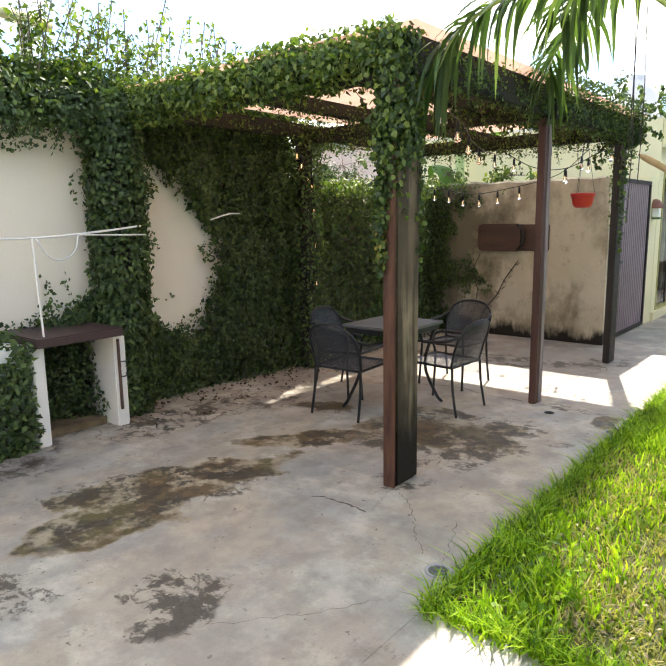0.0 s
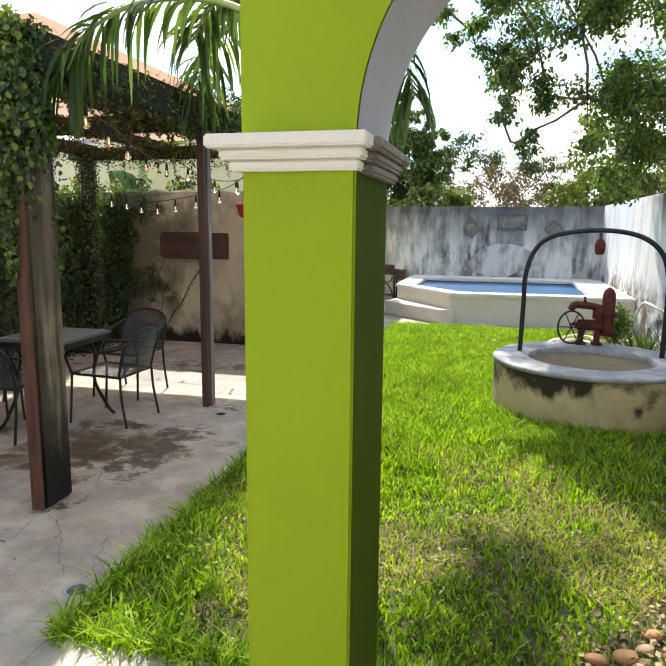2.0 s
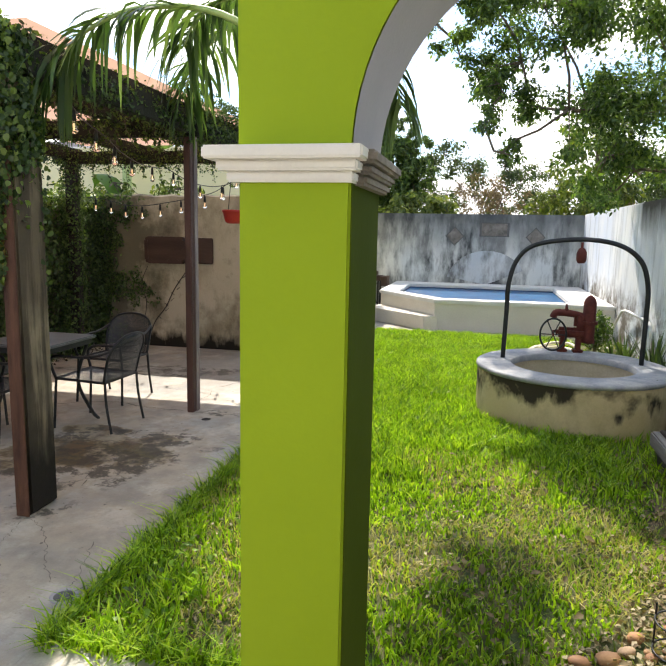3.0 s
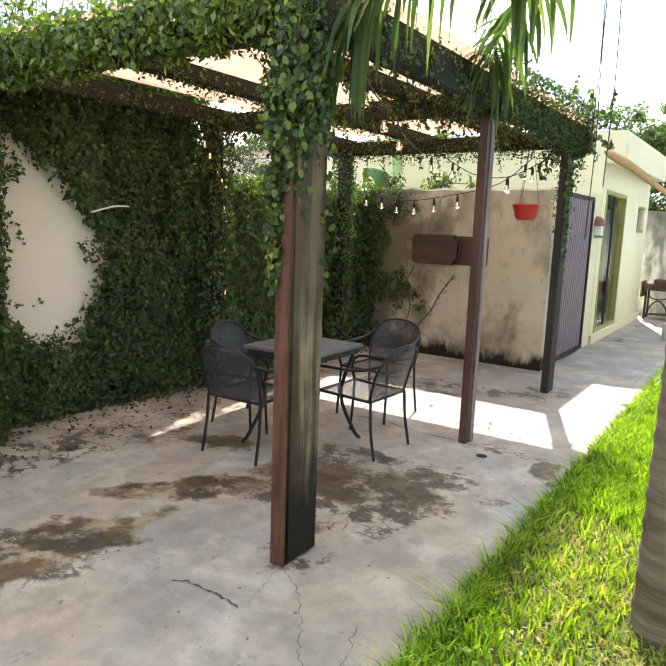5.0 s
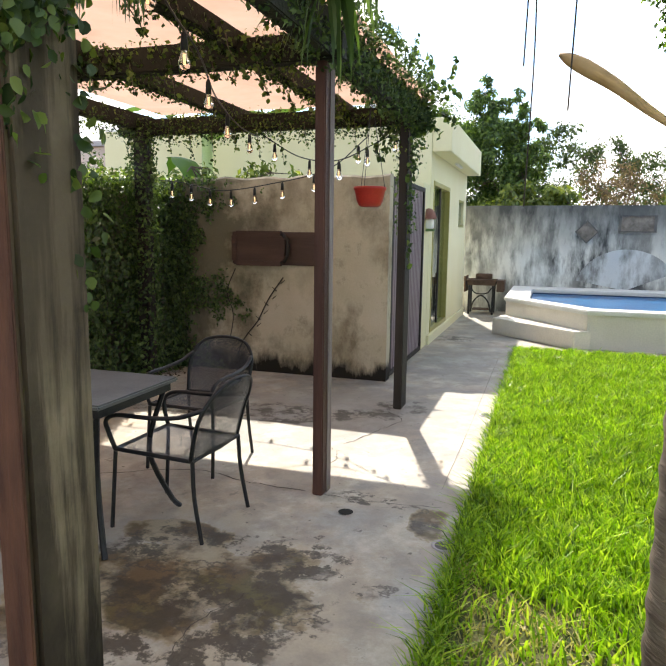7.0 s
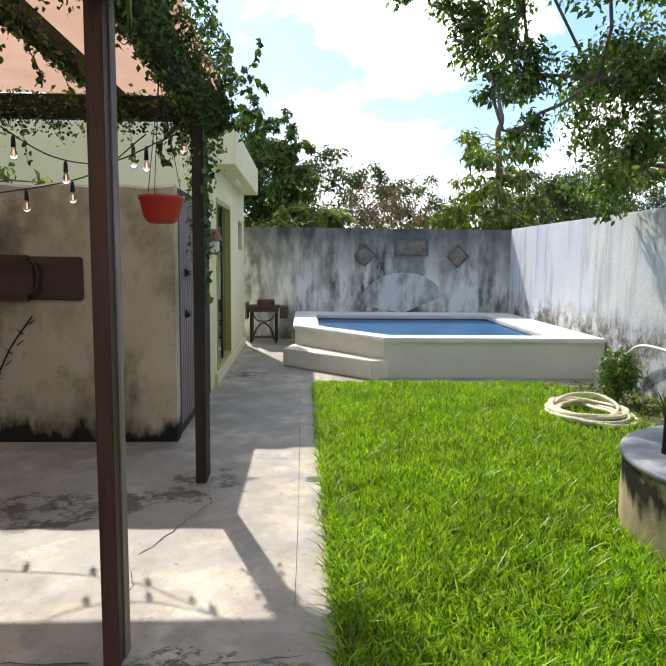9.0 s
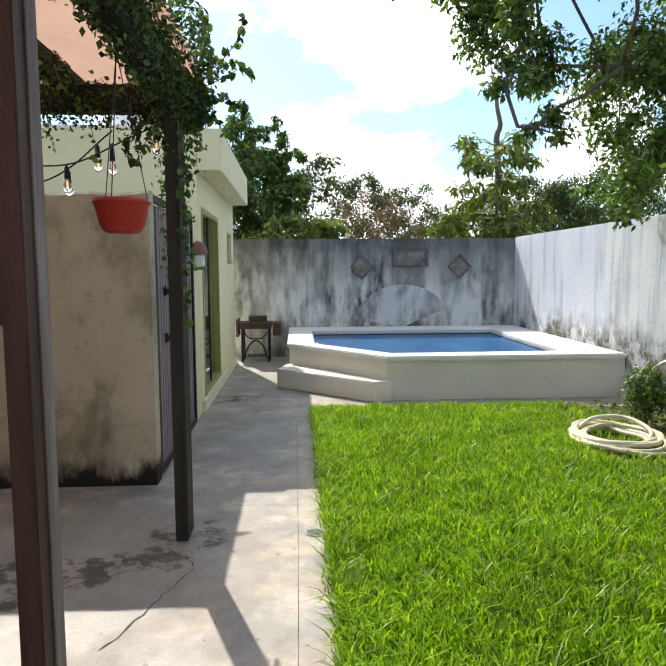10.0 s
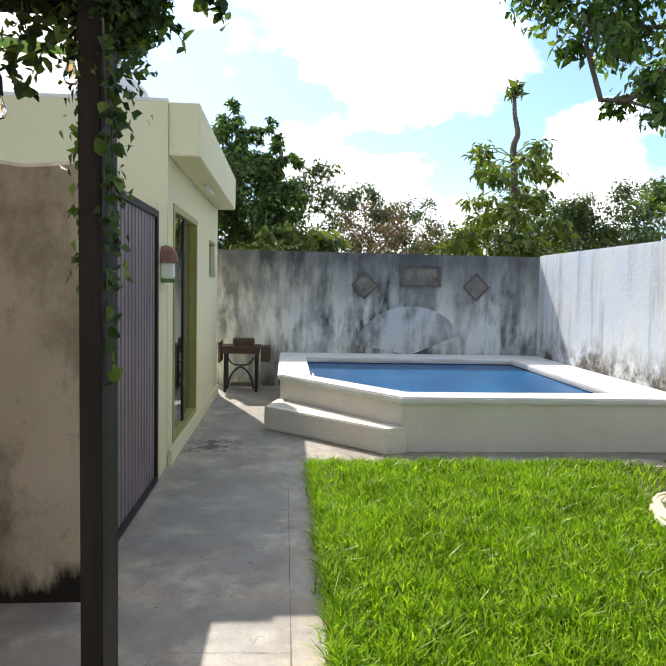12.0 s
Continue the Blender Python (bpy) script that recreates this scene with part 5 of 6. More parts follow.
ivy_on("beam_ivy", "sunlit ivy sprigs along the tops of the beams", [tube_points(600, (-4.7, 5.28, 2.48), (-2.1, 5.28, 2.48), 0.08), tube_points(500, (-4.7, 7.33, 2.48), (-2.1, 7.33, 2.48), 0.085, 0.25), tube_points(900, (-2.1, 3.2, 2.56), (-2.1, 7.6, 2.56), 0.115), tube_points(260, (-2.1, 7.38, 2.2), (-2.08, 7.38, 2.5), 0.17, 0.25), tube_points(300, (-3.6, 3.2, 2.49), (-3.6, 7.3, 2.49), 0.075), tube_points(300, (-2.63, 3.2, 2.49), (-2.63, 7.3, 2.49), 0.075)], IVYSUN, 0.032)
ivy_on("post_ivy", "dense column of ivy on the pergola post by the wall", [tube_points(13000, (-4.76, 3.06, 0.0), (-4.76, 3.08, 2.6), 0.24, lump=0.25), tube_points(4500, (-4.75, 2.95, 2.45), (-4.75, 1.0, 2.5), 0.2, 0.2)], IVY, 0.046)
ivy_on("post_ivy", "sparse ivy on the dark pergola post", [tube_points(360, (-2.1, 7.35, 1.5), (-2.1, 7.36, 2.4), 0.095), tube_points(3200, (-4.62, 7.33, 0.0), (-4.62, 7.33, 2.4), 0.15), tube_points(4200, (-4.64, 5.28, 0.0), (-4.64, 5.28, 2.45), 0.17)], IVY, 0.042)



def sprigs(name, label, lines, material, size, seed):
    """Thin curved stems with leaves set left and right along them."""
    r = np.random.default_rng(seed)
    bm, cs, ns = bmesh.new(), [], []
    for pts in lines:
        line = smooth_path(pts, 6)
        tube(line, [0.0035 - 0.002 * i / (len(line) - 1) for i in range(len(line))], 4, bm)
        for i in range(2, len(line)):
            for k in range(2):
                cs.append(np.array(line[i]) + r.normal(0, 0.008, 3))
                ns.append(r.normal(0, 1, 3) + np.array([0.3, -0.6, 0.4]))
    ob = leaves(name, np.array(cs), np.array(ns), size, material, droop=0.25, wide=0.75, jitter=0.3, rounded=True)
    tagged(ob, label, "ivy", kind="stuff")
    part("sprig_stems", bm, BARK, ob)


sprigs("ivy_sprigs", "loose ivy sprigs reaching out from the pergola corner",
       [[(-2.05, 7.4, 2.5), (-1.95, 7.3, 2.62), (-1.9, 7.25, 2.76), (-1.92, 7.22, 2.86)], [(-2.05, 7.4, 2.52), (-1.86, 7.3, 2.6), (-1.74, 7.25, 2.72), (-1.7, 7.22, 2.82)],
        [(-2.02, 7.4, 2.48), (-1.86, 7.3, 2.52), (-1.74, 7.3, 2.58), (-1.66, 7.28, 2.56)], [(-2.0, 7.4, 2.42), (-1.86, 7.34, 2.44), (-1.76, 7.3, 2.40), (-1.70, 7.3, 2.33)],
        [(-2.0, 7.4, 2.36), (-1.9, 7.34, 2.34), (-1.83, 7.3, 2.26)], [(-2.0, 7.5, 2.55), (-1.84, 7.5, 2.66), (-1.78, 7.5, 2.68)], [(-2.1, 6.9, 2.6), (-1.95, 6.8, 2.72), (-1.92, 6.75, 2.85)],
        [(-2.2, 7.3, 2.36), (-2.3, 7.28, 2.26), (-2.34, 7.28, 2.14), (-2.28, 7.28, 2.08)], [(-2.15, 7.25, 2.3), (-2.22, 7.22, 2.2), (-2.26, 7.22, 2.12)], [(-2.06, 7.24, 2.3), (-2.05, 7.23, 2.0), (-2.06, 7.23, 1.7)], [(-2.06, 7.3, 2.2), (-2.05, 7.3, 1.9), (-2.06, 7.3, 1.5), (-2.05, 7.3, 1.2)]],
       IVYMID, 0.045, 21)
sprigs("ivy_sprigs", "fine ivy tendrils hanging from the pergola beams",
       [[(-2.63 + 0.08 * a, 3.6 + 0.45 * k + 0.1 * a, 2.46), (-2.6 + 0.1 * a, 3.65 + 0.45 * k, 2.36), (-2.58 + 0.16 * a, 3.7 + 0.45 * k, 2.30 - 0.05 * a)] for k in range(8) for a in (-1, 1)] +
       [[(-4.3 + 0.22 * k, 7.3, 2.42), (-4.28 + 0.22 * k, 7.26, 2.30), (-4.25 + 0.22 * k, 7.25, 2.20 - 0.06 * (k % 3))] for k in range(10)] +
       [[(-4.3 + 0.26 * k, 5.25, 2.42), (-4.27 + 0.26 * k, 5.22, 2.33), (-4.24 + 0.26 * k, 5.2, 2.28 - 0.04 * (k % 3))] for k in range(8)],
       IVYMID, 0.03, 22)
c = coat_x(20000, 5.3, 8.25, 0.0, 1.97, -4.95, 0.3, lambda y, z: np.ones_like(y) + 0.2)
low = [(c, np.repeat(px, len(c), 0))]
n_ = 2600
tp = np.stack([RNG.uniform(-5.2, -4.7, n_), RNG.uniform(5.3, 8.3, n_), RNG.uniform(1.85, 2.05, n_)], 1)
ivy_on("wall_ivy", "ivy covering the low wall", low, IVY, 0.048)
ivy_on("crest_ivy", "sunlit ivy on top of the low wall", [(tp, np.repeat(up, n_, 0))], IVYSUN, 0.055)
n_ = 34000
bx, bz = RNG.uniform(-5.0, -2.9, n_), RNG.uniform(0.0, 2.06, n_)
patchy = 0.55 * speckle(bx, bz, 1.9, 4) + 0.35 * speckle(bx, bz, 5.0, 4) + 0.2 * speckle(bx, bz, 13.0, 4)
fade = np.where(bz > 1.7, (-3.35 - bx) / 1.3, (-3.75 - bx) / 0.95)
kp = np.clip(3.0 * (patchy + 0.95 * np.clip(fade, 0, 1.2) - 0.60), 0, 1) * np.where(fade < 0, 0.0, 1.0)
m_ = RNG.random(n_) < kp
bx, bz = bx[m_], bz[m_]
bp = np.stack([bx, 8.245 - 0.09 * RNG.random(len(bx)) * np.clip(-3.9 - bx, 0.12, 1.4), bz], 1)
ivy_on("wall_ivy", "patchy ivy creeping over the plaster wall", [(bp, np.repeat(np.array([[0.0, -1.0, 0.1]]), len(bp), 0))], IVY, 0.038)
vine = bmesh.new()
tube(smooth_path([(-4.12, 8.243, 0.12), (-4.02, 8.243, 0.35), (-3.86, 8.243, 0.55), (-3.74, 8.243, 0.78), (-3.57, 8.243, 1.02)], 5), 0.007, 5, vine)
for u, w in ((0.3, -1), (0.42, 1), (0.5, -1), (0.58, 1), (0.68, -1), (0.76, 1), (0.86, -1), (0.95, 1)):
    vx, vz = -4.12 + 0.52 * u + 0.03, 0.12 + 0.88 * u
    tube([(vx, 8.243, vz), (vx + 0.05 * w, 8.24, vz + 0.04)], [0.007, 0.003], 4, vine)
tube(smooth_path([(-4.2, 8.243, 0.3), (-4.15, 8.243, 0.6), (-4.22, 8.243, 0.85), (-4.12, 8.243, 1.1)], 5), 0.005, 5, vine)
tagged(part("dry_vine", vine, DARKWOOD), "thin dead vine stems clinging to the plaster", "vine", kind="stuff")


def bench_coat(n):
    """Ragged ivy that hangs down the front of the side bench."""
    y, z = RNG.uniform(0.9, 2.1, n), RNG.uniform(0.0, 0.8, n)
    m = speckle(y, z, 3.2, 2) + 0.5 * speckle(y, z, 9, 3) + 0.55 * (1.55 - y) > -0.32
    y, z = y[m], z[m]
    return np.stack([-4.495 + 0.09 * RNG.random(len(y)), y, z], 1), np.repeat(px, len(y), 0)


bqv = [tube_points(1500, (-4.5, 2.08, 0.1), (-4.9, 2.05, 0.75), 0.12), bench_coat(5200), tube_points(900, (-4.7, 1.0, 0.76), (-4.6, 2.1, 0.76), 0.12), tube_points(1400, (-4.55, 2.92, 0.1), (-4.6, 2.95, 0.8), 0.13), tube_points(500, (-4.95, 2.3, 0.2), (-4.95, 2.7, 0.65), 0.08)]
ivy_on("barbecue_ivy", "ivy growing over the barbecue sides", bqv, IVY, 0.05)
n_ = 600
fx, fy = RNG.uniform(0, 1, n_) ** 2.2, RNG.uniform(2.9, 8.1, n_)
lit = np.stack([-4.72 + 0.62 * fx * np.where(fy < 5.3, 1.0, 0.4), fy, RNG.uniform(0.003, 0.03, n_)], 1)
tagged(leaves("fallen_leaves", lit, np.repeat(np.array([[0, 0, 1.0]]), n_, 0), 0.04, DEADLEAF, jitter=0.35), "dry brown leaves fallen along the wall foot", "leaves", kind="stuff")

# ---- lawn ----
def blades(n, x, y, h, w, lean=0.45):
    z0 = np.full(n, -0.012)
    a = RNG.uniform(0, 2 * math.pi, n)
    side = np.stack([np.cos(a), np.sin(a), np.zeros(n)], 1)
    d = RNG.normal(0, lean, (n, 2))
    base = np.stack([x, y, z0], 1)
    h = (h * RNG.uniform(0.55, 1.25, n))[:, None]
    bend = np.concatenate([d * h, np.zeros((n, 1))], 1)
    up_ = np.array([0, 0, 1.0])
    v = np.empty((n, 5, 3))
    v[:, 0], v[:, 1] = base - side * w, base + side * w
    mid_ = base + up_ * h * 0.6 + bend * 0.35
    v[:, 2], v[:, 3] = mid_ - side * w * 0.8, mid_ + side * w * 0.8
    v[:, 4] = base + up_ * h * 0.95 + bend * 1.1
    k = np.arange(n)[:, None] * 5
    f = np.concatenate([k + np.array([[0, 1, 3]]), k + np.array([[0, 3, 2]]), k + np.array([[2, 3, 4]])])
    return v.reshape(-1, 3), f


def lawn_points(n):
    x, y = RNG.uniform(-1.29, 1.75, n), RNG.uniform(2.13, 10.66, n)
    rim = 0.05 * speckle(y, x * 0, 3, 8)
    edge = np.where(x > 1.35 + rim * 3, 0.25, 1.0)
    thin = np.where(y < 4.6, 0.55 + 0.25 * speckle(x, y, 1.4, 3), 1.0) * edge
    thin = np.where((x > 0.6) & (y < 3.4) & (x - 0.6 > (y - 2.35) * 0.75), 0.08, thin)
    bed_line = 1.0 + 0.12 * speckle(y, x * 0, 2.1, 4) + 0.28 * np.clip(y - 9.2, 0, 2) + 0.5 * np.clip(8.55 - y, 0, 1)
    thin = np.where((y > 8.2) & (x > bed_line), 0.12, thin)
    wellhole = (x - 1.17) ** 2 + (y - 6.25) ** 2 > 0.72
    m = (RNG.random(n) < thin) & wellhole & (x > -1.27 + rim)
    return x[m], y[m]


gx, gy = lawn_points(165000)
dry = (speckle(gx, gy, 1.1, 6) + 0.5 * speckle(gx, gy, 4, 7) + np.where(gy < 4.8, 0.32, -0.25)) > 0.25
dry &= RNG.random(len(gx)) < 0.62
v, f = blades(int((~dry).sum()), gx[~dry], gy[~dry], np.where(gy[~dry] < 4.2, np.where(gx[~dry] < -0.7, 0.075, 0.045), 0.085) * (1 + 0.5 * speckle(gx[~dry], gy[~dry], 7, 2)), 0.0056)
tagged(tri_object("grass", v, f, GRASS), "bright green lawn grass", "grass", kind="stuff")
v, f = blades(int(dry.sum()), gx[dry], gy[dry], np.full(int(dry.sum()), 0.042), 0.0038, 0.9)
tagged(tri_object("dry_grass", v, f, DRYGRASS), "straw-coloured dry grass in the lawn", "grass", kind="stuff")
n_ = 5200
ex = np.concatenate([RNG.normal(-1.262, 0.025, n_), RNG.uniform(-1.28, 0.6, 1600), RNG.uniform(-1.28, 1.5, 1500)])
ey = np.concatenate([RNG.uniform(2.12, 10.6, n_), RNG.normal(2.14, 0.03, 1600), RNG.normal(10.6, 0.03, 1500)])
v, f = blades(len(ex), ex, ey, np.full(len(ex), 0.085), 0.0045, 0.8)
tagged(tri_object("edge_grass", v, f, GRASS), "long grass tufts along the lawn edge", "grass", kind="stuff")
n_ = 130
wx, wy = RNG.uniform(-1.28, -0.8, n_), RNG.uniform(2.2, 3.0, n_)
tagged(leaves("lawn_weeds", np.stack([wx, wy, RNG.uniform(0.02, 0.07, n_)], 1), np.repeat(np.array([[0, -0.3, 1.0]]), n_, 0), 0.036, GRASS, jitter=0.3, wide=0.8), "broad-leaved weeds in the lawn", "weeds", kind="stuff")
n_ = 9000
tx, ty = RNG.uniform(-1.2, 1.5, n_), RNG.uniform(2.15, 5.6, n_)
t_ok = speckle(tx, ty, 1.7, 6) + RNG.normal(0, 0.25, n_) > 0.1 + 0.35 * (ty - 2.2) / 3.4 - 0.12 * tx
tx, ty = tx[t_ok], ty[t_ok]
tagged(leaves("lawn_litter", np.stack([tx, ty, RNG.uniform(0.012, 0.045, len(tx))], 1), np.repeat(np.array([[0, 0, 1.0]]), len(tx), 0), 0.026, PALELITTER, jitter=0.6, wide=0.5), "straw and small pale dead leaves caught in the lawn", "leaves", kind="stuff")
n_ = 2200
lx, ly = RNG.uniform(0.2, 2.38, n_), RNG.uniform(2.2, 5.2, n_)
m_ = (lx > 1.25) | (RNG.random(n_) < 0.25)
n_ = 3600
qx, qy = RNG.uniform(0.65, 1.9, n_), RNG.uniform(2.15, 3.5, n_)
q_ = qx - 0.6 > (qy - 2.35) * 0.7
tagged(leaves("leaf_litter", np.stack([qx[q_], qy[q_], RNG.uniform(0.0, 0.022, int(q_.sum()))], 1), np.repeat(np.array([[0, 0, 1.0]]), int(q_.sum()), 0), 0.034, PALELITTER, jitter=0.5), "pale dry leaves scattered among the pebbles", "leaves", kind="stuff")
tagged(leaves("leaf_litter", np.stack([lx[m_], ly[m_], RNG.uniform(0.0, 0.03, int(m_.sum()))], 1), np.repeat(np.array([[0, 0, 1.0]]), int(m_.sum()), 0), 0.05, DRYLEAF, jitter=0.4), "dry leaf litter over the garden bed", "leaves", kind="stuff")

# ---- plants along the right wall ----
def strap_plant(name, at, n, length, width, material, label, category, spread=0.6):
    t = thing(name, at, label, category)
    v_, f_ = [], []
    for i in range(n):
        a, tilt = RNG.uniform(0, 2 * math.pi), RNG.uniform(0.1, spread)
        ln = length * RNG.uniform(0.6, 1.1)
        d = np.array([math.cos(a), math.sin(a), 0])
        s = np.array([-math.sin(a), math.cos(a), 0])
        b = len(v_)
        for k in range(5):
            u = k / 4
            p = np.array(at) + d * ln * (0.04 + tilt * u ** 1.5) + np.array([0, 0, ln * (u - 0.35 * tilt * u * u)])
            w = width * (1 - u) ** 0.7 * (0.6 + 0.8 * min(u * 3, 1))
            v_ += [p - s * w, p + s * w]
        f_ += [(b + 2 * k, b + 2 * k + 1, b + 2 * k + 3, b + 2 * k + 2) for k in range(4)]
    tri_object("leaves", np.array(v_), np.array(f_), material, t)
    return t


for x, y, n, ln in ((2.05, 8.4, 26, 0.55), (2.2, 7.7, 30, 0.7), (2.15, 6.9, 26, 0.6), (2.2, 6.2, 34, 0.6), (2.15, 5.6, 40, 0.65), (2.0, 8.9, 18, 0.4), (2.0, 5.9, 40, 0.55), (2.25, 6.6, 40, 0.6), (2.1, 5.25, 44, 0.6), (2.25, 7.3, 34, 0.6)):
    strap_plant("strap_leaf_plant", (x, y, -0.01), n, ln, 0.014, IVY, "dark green strap-leaved plant by the wall", "plant")


def shrub(name, at, radii, n, size, material, label, stems_n=7):
    t = thing(name, (at[0], at[1], 0), label, "shrub")
    bm = bmesh.new()
    for i in range(stems_n):
        a = 2 * math.pi * i / stems_n
        tube([(at[0], at[1], -0.01), (at[0] + 0.3 * radii[0] * math.cos(a), at[1] + 0.3 * radii[1] * math.sin(a), at[2]), (at[0] + 0.7 * radii[0] * math.cos(a), at[1] + 0.7 * radii[1] * math.sin(a), at[2] + 0.5 * radii[2])], [0.012, 0.008, 0.003], 5, bm)
    part("stems", bm, BARK, t)
    p, nn = ball_points(n, at, radii, 0.3)
    p += RNG.normal(0, 0.03, p.shape)
    leaves("foliage", p, nn, size, material, t)
    return t


shrub("small_shrub", (1.92, 9.72, 0.32), (0.21, 0.21, 0.27), 1500, 0.045, TREELEAF, "small round dark green shrub beside the hose")
shrub("flowering_shrub", (2.15, 4.95, 0.3), (0.2, 0.3, 0.25), 500, 0.05, TREELEAF, "leafy green shrub by the whitewashed wall")
n_ = 700
tagged(leaves("ground_cover", np.stack([RNG.uniform(1.5, 2.4, n_), RNG.uniform(8.6, 10.6, n_), RNG.uniform(0.0, 0.06, n_)], 1), np.repeat(np.array([[0, 0, 1.0]]), n_, 0), 0.05, BUSHLEAF), "low weeds and litter in the corner bed", "weeds", kind="stuff")

# ---- palm ----
palm = thing("palm_tree", (-0.547, 3.62, 0), "short palm with ringed trunk and drooping green fronds", "palm")
prof = []
for i in range(46):
    z = 1.76 * i / 45
    prof.append((0.114 - 0.008 * z + (0.006 if i % 3 == 0 else 0.0) + 0.03 * max(0, 0.2 - z), z - 0.02))
part("trunk", lathe(prof, (-0.547, 3.62, 0), 22), PALMBARK, palm, "", True)
part("crownshaft", lathe([(0.105, 1.74), (0.125, 1.80), (0.12, 2.0), (0.09, 2.3), (0.06, 2.55), (0.03, 2.7), (0.0, 2.72)], (-0.547, 3.62, 0), 20), PALMSHAFT, palm, "smooth green crownshaft", True)
part("spathe", tube(smooth_path([(-0.66, 3.61, 1.70), (-0.75, 3.6, 1.76), (-0.82, 3.6, 1.815), (-0.89, 3.6, 1.86), (-0.945, 3.6, 1.89)], 4), [0.008, 0.008, 0.009, 0.010, 0.011, 0.012, 0.013, 0.014, 0.015, 0.016, 0.017, 0.018, 0.018, 0.017, 0.015, 0.011, 0.004], 9), SPATHE, palm, "dry tan flower sheath", True)


def frond(points, seed, length=0.62, bare=0.3, hang=1.0):
    """A rachis through points with two rows of long leaflets that hang from it."""
    r = np.random.default_rng(seed)
    line = smooth_path([(-0.547, 3.62, 2.28)] + points, 7)
    n = len(line)
    fr = part("frond", tube(line, [0.024 - 0.019 * i / (n - 1) for i in range(n)], 6), PALMSHAFT, palm, "", True)
    v_, f_ = [], []
    for i in range(40):
        t = bare + (1 - bare) * i / 39
        k = t * (n - 1)
        j = min(int(k), n - 2)
        p = np.array(line[j].lerp(line[j + 1], k - j))
        tang = np.array((line[j + 1] - line[j]).normalized())
        s_ = np.cross(tang, [0, 0, 1.0])
        s_ /= max(np.linalg.norm(s_), 1e-3)
        for sd in (-1, 1):
            ln = length * (0.7 + 0.3 * min(max((t - 0.4) / 0.35, 0), 1)) * (1 - 0.35 * max(0, t - 0.85) / 0.15) * r.uniform(0.65, 1.1)
            out = s_ * sd * r.uniform(0.3, 0.95) + tang * r.uniform(0.4, 1.0) + np.array([0, 0, r.uniform(-0.2, 0.35)])
            out /= np.linalg.norm(out)
            sag = hang * r.uniform(0.45, 1.35)
            flat = np.cross(out, [0, 0, 1.0]) + r.normal(0, 0.35, 3)
            flat /= np.linalg.norm(flat)
            b = len(v_)
            for q in range(6):
                u = q / 5
                c_ = p + out * ln * u * (1 - 0.42 * sag * u) - np.array([0, 0, sag * ln * 0.8 * u * u])
                w = 0.0155 * (0.45 + 1.6 * u if u < 0.4 else 1.1 * ((1 - u) / 0.6) ** 0.6 + 0.03)
                v_ += [c_ - flat * w, c_ + flat * w]
            f_ += [(b + 2 * q, b + 2 * q + 1, b + 2 * q + 3, b + 2 * q + 2) for q in range(5)]
    tri_object("leaf_blade", np.array(v_), np.array(f_), PALM, fr)


for i, line_ in enumerate(([(-1.0, 3.5, 2.68), (-1.48, 3.42, 2.74), (-1.84, 3.38, 2.60), (-1.97, 3.36, 2.40)],
                           [(-1.0, 4.05, 2.86), (-1.48, 4.48, 2.92), (-1.84, 4.80, 2.76), (-1.96, 4.90, 2.60)],
                           [(-0.46, 4.0, 2.75), (-0.36, 4.35, 2.75), (-0.30, 4.6, 2.60), (-0.27, 4.7, 2.45)],
                           [(-0.60, 4.2, 3.05), (-0.62, 4.8, 3.4), (-0.62, 5.3, 3.5), (-0.6, 5.6, 3.4)],
                           [(-0.45, 3.3, 2.9), (-0.38, 2.95, 3.15), (-0.34, 2.65, 3.2)],
                           [(-0.9, 3.75, 2.80), (-1.2, 3.88, 2.92), (-1.45, 4.0, 2.84), (-1.55, 4.05, 2.72)])):
    frond(line_, 60 + i, 0.50 if i < 2 else 0.40, 0.34, 0.95)
for x, y, z in ((-1.01, 3.7, 1.55), (-0.92, 3.52, 1.75), (-1.03, 3.73, 1.9)):
    part("strand", tube(smooth_path([(x, y, z), (x + 0.006, y, z + 0.4), (x - 0.004, y, z + 0.8), (x, y, 2.95)], 5), 0.0025, 4), DARKWOOD, palm)

# ---- trees ----
def limb(bm, a, b, r0, r1, wob, r):
    a, b = Vector(a), Vector(b)
    pts = [a.lerp(b, t) + Vector((r.uniform(-wob, wob), r.uniform(-wob, wob), r.uniform(-wob, wob))) * (1 if 0 < t < 1 else 0) for t in (0, 0.35, 0.7, 1)]
    tube(pts, [r0 + (r1 - r0) * k / 3 for k in range(4)], 7, bm)


